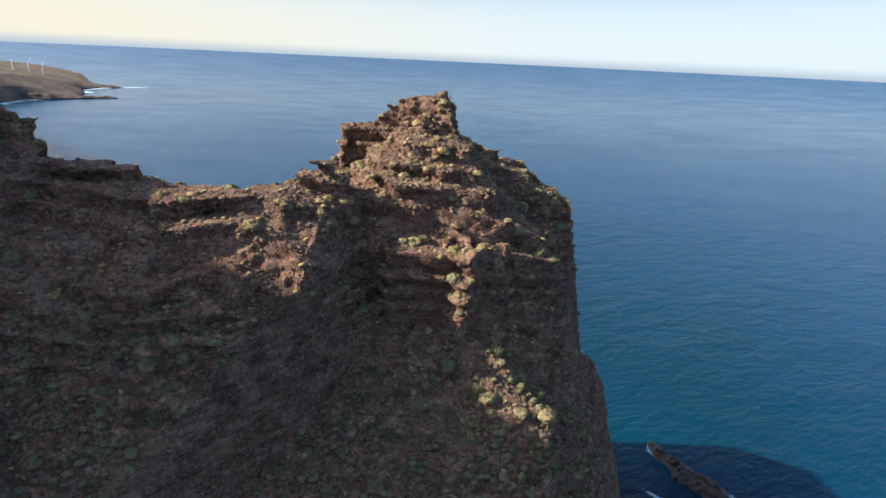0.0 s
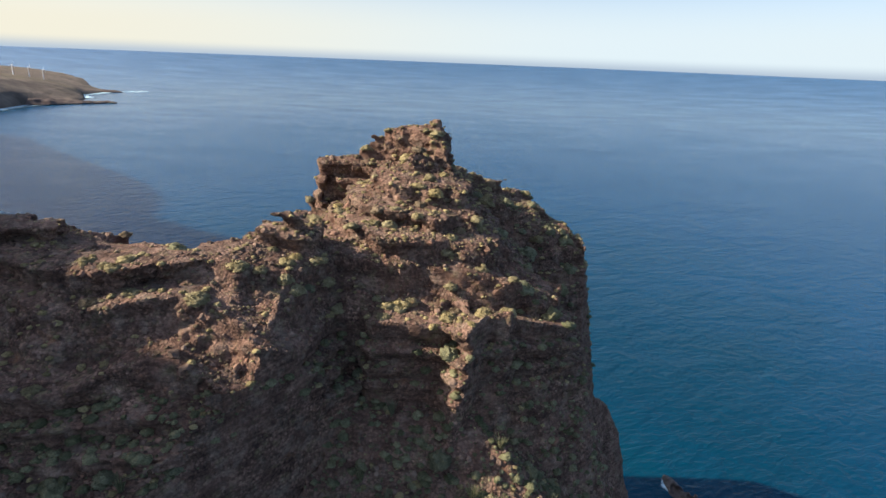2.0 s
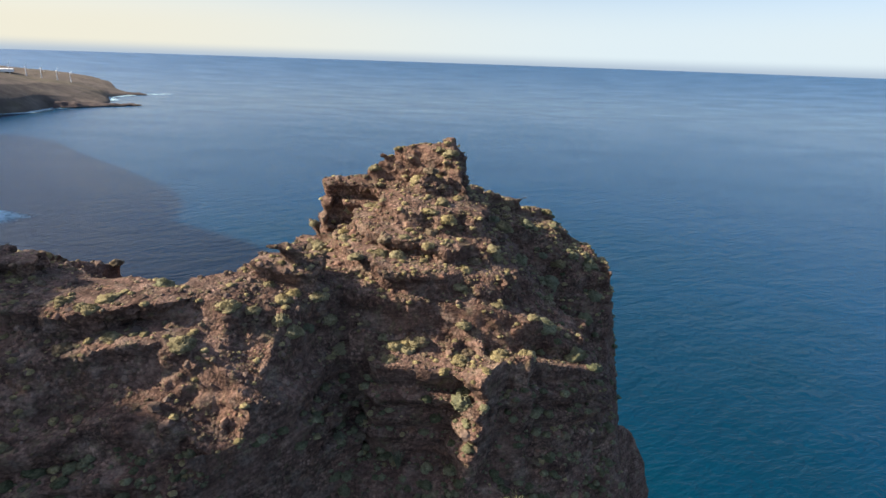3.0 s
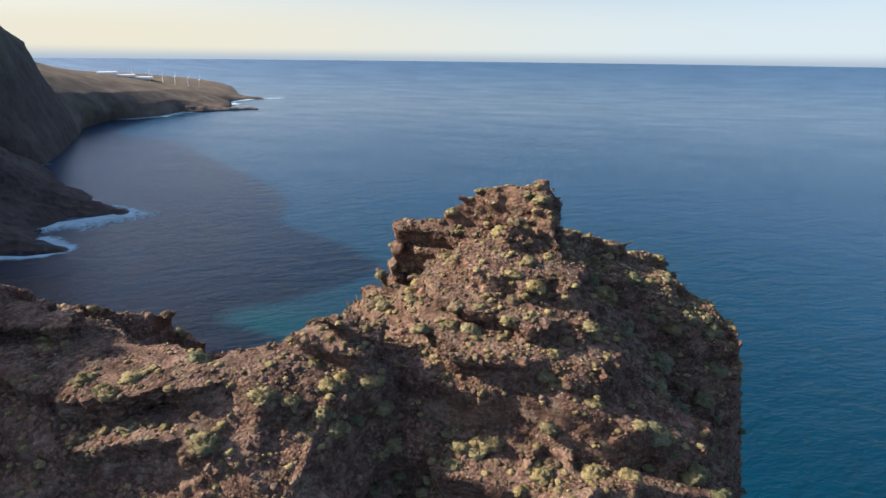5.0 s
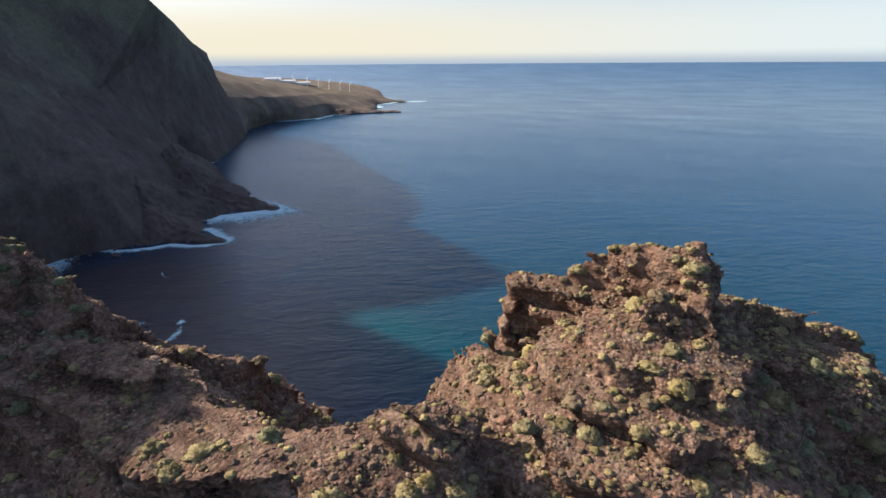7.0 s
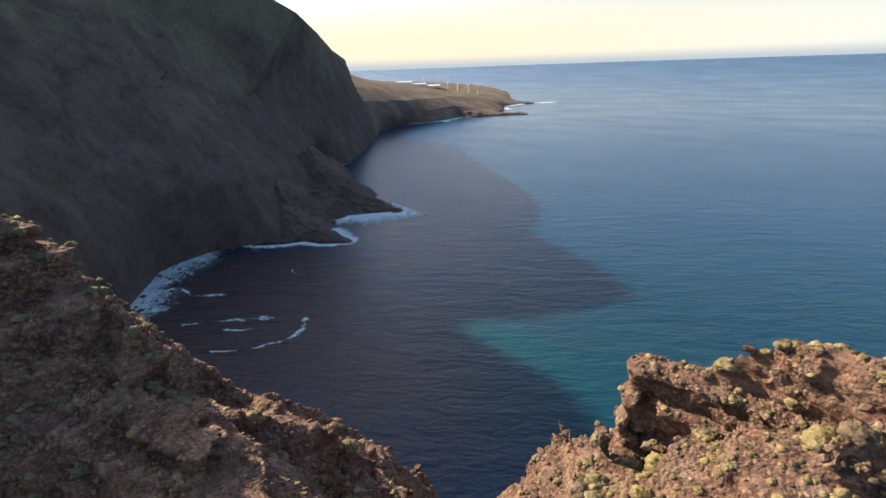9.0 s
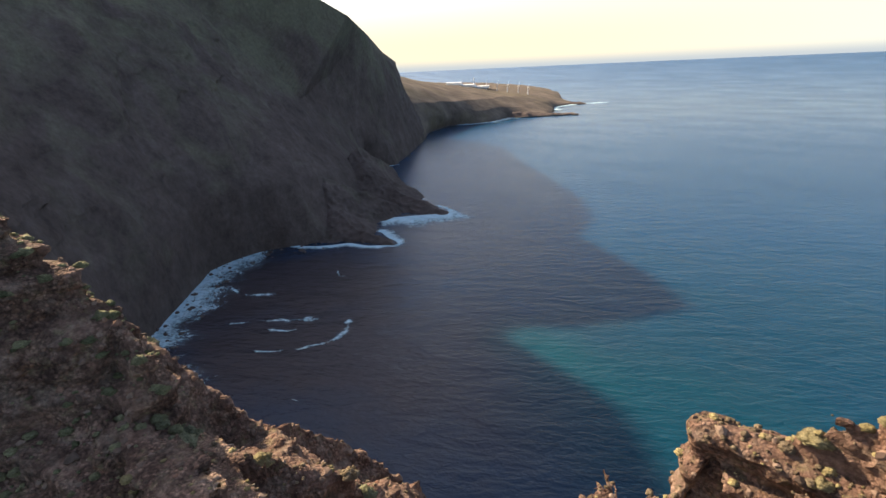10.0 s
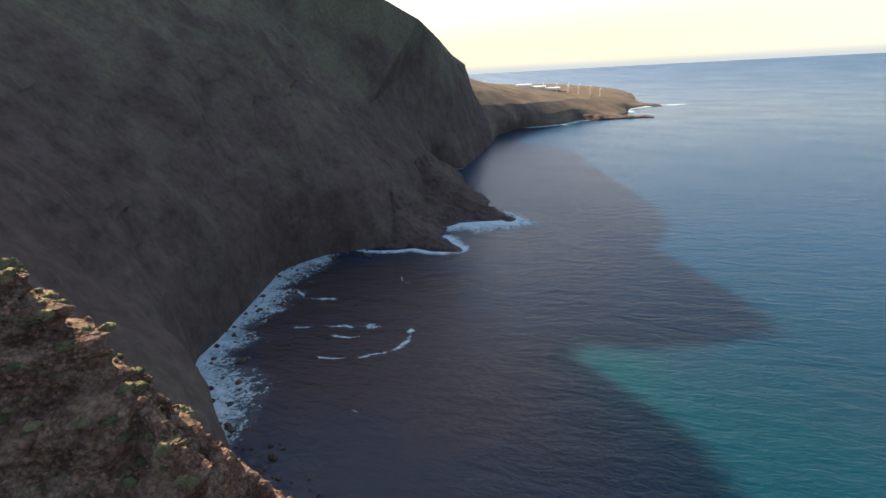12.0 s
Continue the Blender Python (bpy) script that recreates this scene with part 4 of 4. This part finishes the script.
round_cushion = [cushion(1.0, 0.58, 5, 9, 230 + k) for k in range(6)]
small_dome = [cushion(1.0, 0.62, 4, 7, 200 + k) for k in range(6)]
lit_pool = ledge[(patchy[ledge] + 0.9 * rng.random(len(ledge)) > 0.3) & (face_c[ledge][:, 0] > -57)]
strip = slope[(face_c[slope][:, 0] > 4) & (face_c[slope][:, 1] > 121) & (face_n[slope][:, 2] > 0.3)]
faces_up = slope[spire[slope] & (face_n[slope][:, 2] > 0.3) & (face_c[slope][:, 0] < 9)]
lit_pool = np.concatenate([lit_pool, strip, strip, faces_up])
shade_pool = slope[(face_c[slope][:, 2] < 132) & (face_c[slope][:, 1] < 92) | (face_c[slope][:, 0] < -59) & (face_c[slope][:, 1] < 90) & (rng.random(len(slope)) < 0.35) | (face_c[slope][:, 0] > 12) & (rng.random(len(slope)) < 0.2)]
scatter("low_scrub", small_dome, lit_pool, 9500, 0.10, 0.40, 0.05, DRY, "low dry scrub and withered tussocks between the stones", "scrub", True)
scatter("low_scrub", round_cushion, lit_pool, 3600, 0.12, 0.60, 0.08, SPURGE, "small pale spurge cushions dotted over the ledges", "scrub", True)
scatter("low_scrub", small_dome, shade_pool, 5600, 0.16, 0.9, 0.05, GREEN, "dull green scrub covering the shaded slope", "scrub", True)


def pebble(seed):
    bm = bmesh.new()
    bmesh.ops.create_icosphere(bm, subdivisions=1, radius=1.0)
    r = np.random.default_rng(seed)
    v = np.array([p.co for p in bm.verts]) * (0.65 + 0.6 * r.random((len(bm.verts), 1))) * (1, 0.85, 0.7)
    f = np.array([[p.index for p in q.verts] for q in bm.faces])
    bm.free()
    return v, f


pebbles = [pebble(300 + k) for k in range(8)]
scatter("rubble", pebbles, slope, 10000, 0.08, 0.6, 0.2, STONE, "loose brown lava rubble strewn over the headland", "rubble", False)

stones = [make_stone(400 + k, 0.62 + 0.06 * k) for k in range(7)]
for n, i in enumerate(pick_spots(slope[face_c[slope][:, 2] < 156], 270, 1.6, 0.2)):
    ob = new("boulder", stones[n % 7])
    ob.parent = headland
    p, size = face_c[i], 0.25 + 0.55 * rng.random() ** 2
    ob.matrix_basis = pose(p[0], p[1], p[2] - 0.1 * size, 40 * rng.random(), 40 * rng.random(), 360 * rng.random()) @ Matrix.Diagonal((size, size, size, 1))

# boulders in the surf at the foot of the mountain
foot = along(SHORE[0:12], 900)
ahead = np.gradient(foot[:, :2], axis=0)
seaward = np.stack([ahead[:, 1], -ahead[:, 0]], 1) / np.linalg.norm(ahead, axis=1)[:, None]
pick = rng.integers(0, 900, 420)
where = foot[pick] + np.c_[seaward[pick] * (rng.random(420) ** 1.5 * 34 - 6)[:, None], np.zeros(420)]
bits = [pebbles[k % 8] for k in range(420)]
verts = np.concatenate([b[0] * (0.6 + 3.0 * rng.random() ** 3) + w + (0, 0, 0.3) for b, w in zip(bits, where)])
tris = np.concatenate([b[1] + 12 * k for k, b in enumerate(bits)])
tagged(new("shore_boulders", mesh_from("shore_boulders", verts, tris, HILL)), "dark wet boulders lying in the surf", "boulders", kind="stuff")


# ---- far cape ----
def plain_paint(name, color, rough=0.6):
    m = Nodes(name)
    col = m.mix(0.35, color, m.ramp(m.noise(3.0, 4), (0.3, 0.75), (0.7, 1.1)), "MULTIPLY")
    return m.done(col, rough, None, 0.4)


WHITE_PAINT = plain_paint("white_steel", (0.80, 0.80, 0.79), 0.45)
PLASTIC = plain_paint("greenhouse_film", (0.82, 0.81, 0.77), 0.35)
cape = bpy.data.objects["cape"]
cape_v = np.array([v.co for v in cape.data.vertices])


def cape_z(x, y):
    near = np.argsort((cape_v[:, 0] - x) ** 2 + (cape_v[:, 1] - y) ** 2)[:4]
    return float(cape_v[near, 2].mean())


def lathe(bm, rings, sides=14):
    """A turned body along z from (radius, z) pairs."""
    loops = [[bm.verts.new((r * math.cos(2 * math.pi * k / sides), r * math.sin(2 * math.pi * k / sides), z)) for k in range(sides)] for r, z in rings]
    for a, b in zip(loops, loops[1:]):
        for k in range(sides):
            bm.faces.new((a[k], a[(k + 1) % sides], b[(k + 1) % sides], b[k]))
    bm.faces.new(loops[0][::-1])
    bm.faces.new(loops[-1])


def finish(bm, name, material, parent, label=""):
    me = bpy.data.meshes.new(name)
    bmesh.ops.recalc_face_normals(bm, faces=bm.faces)
    bm.to_mesh(me)
    bm.free()
    me.materials.append(material)
    return part(name, me, parent, label)


def make_turbine():
    root = tagged(new("wind_turbine"), "white three-bladed wind turbine standing on the dry plain", "wind turbine", "wind turbines on the cape")
    bm = bmesh.new()
    lathe(bm, [(1.7, -4), (1.6, 0), (1.2, 15), (0.85, 30)])
    finish(bm, "tower", WHITE_PAINT, root)
    bm = bmesh.new()
    lathe(bm, [(0.6, -1.8), (1.05, -1.2), (1.15, 1.5), (0.9, 3.6), (0.4, 4.4)], 10)
    bmesh.ops.rotate(bm, verts=bm.verts, cent=(0, 0, 0), matrix=Matrix.Rotation(radians(90), 3, "X"))
    bmesh.ops.translate(bm, verts=bm.verts, vec=(0, 0, 31))
    finish(bm, "nacelle", WHITE_PAINT, root)
    bm = bmesh.new()
    lathe(bm, [(0.3, -1.3), (0.85, -0.8), (0.95, 0.2), (0.8, 0.9)], 10)
    bmesh.ops.rotate(bm, verts=bm.verts, cent=(0, 0, 0), matrix=Matrix.Rotation(radians(-90), 3, "X"))
    bmesh.ops.translate(bm, verts=bm.verts, vec=(0, -4.6, 31))
    hub = finish(bm, "hub", WHITE_PAINT, root)
    for k in range(3):
        bm = bmesh.new()
        rings = []
        for z, w, th in ((0.6, 0.45, 0.4), (2.5, 0.85, 0.3), (7, 0.65, 0.18), (14, 0.22, 0.06)):
            rings.append([bm.verts.new(c) for c in ((-w * 0.4, 0, z), (0, -th, z), (w, 0, z), (0, th, z))])
        for a, b in zip(rings, rings[1:]):
            for q in range(4):
                bm.faces.new((a[q], a[(q + 1) % 4], b[(q + 1) % 4], b[q]))
        bm.faces.new(rings[-1])
        bmesh.ops.rotate(bm, verts=bm.verts, cent=(0, 0, 0), matrix=Matrix.Rotation(radians(120 * k + 20), 3, "Y"))
        bmesh.ops.translate(bm, verts=bm.verts, vec=(0, -4.8, 31))
        finish(bm, "blade", WHITE_PAINT, root)
    return root


turbine = make_turbine()
for n, (x, y) in enumerate(((-1571, 1845), (-1532, 1879), (-1498, 1907), (-1466, 1933), (-1431, 1959), (-1400, 1982))):
    m = pose(x, y, cape_z(x, y), 0, 0, 35 + 12 * n)
    if n:
        copy_thing(turbine, m)
    else:
        turbine.matrix_basis = m


def make_greenhouse():
    root = tagged(new("greenhouse"), "long white plastic greenhouse catching the sun", "greenhouse", "greenhouses on the cape")
    spans, width, deep, eave, top = 8, 8.0, 60.0, 2.6, 3.8
    bm = bmesh.new()
    for k in range(spans):
        x0 = k * width
        arch = [(x0 + width * q / 6, eave + (top - eave) * math.sin(math.pi * q / 6)) for q in range(7)]
        lines = [[bm.verts.new((x, y, z)) for x, z in arch] for y in (0, deep)]
        for q in range(6):
            bm.faces.new((lines[0][q], lines[0][q + 1], lines[1][q + 1], lines[1][q]))
    finish(bm, "roof", PLASTIC, root)
    bm = bmesh.new()
    bmesh.ops.create_cube(bm, size=1.0)
    bmesh.ops.scale(bm, verts=bm.verts, vec=(spans * width, deep, eave + 6))
    bmesh.ops.translate(bm, verts=bm.verts, vec=(spans * width / 2, deep / 2, (eave - 6) / 2 - 0.05))
    finish(bm, "wall", PLASTIC, root)
    return root


house = make_greenhouse()
for n, (x, y) in enumerate(((-1600, 1799), (-1562, 1843), (-1524, 1887))):
    m = pose(x, y, max(cape_z(x + a, y + b) for a in (0, -40, -80) for b in (0, 20, -40)) - 2.0, 0, 0, 128)
    if n:
        copy_thing(house, m)
    else:
        house.matrix_basis = m
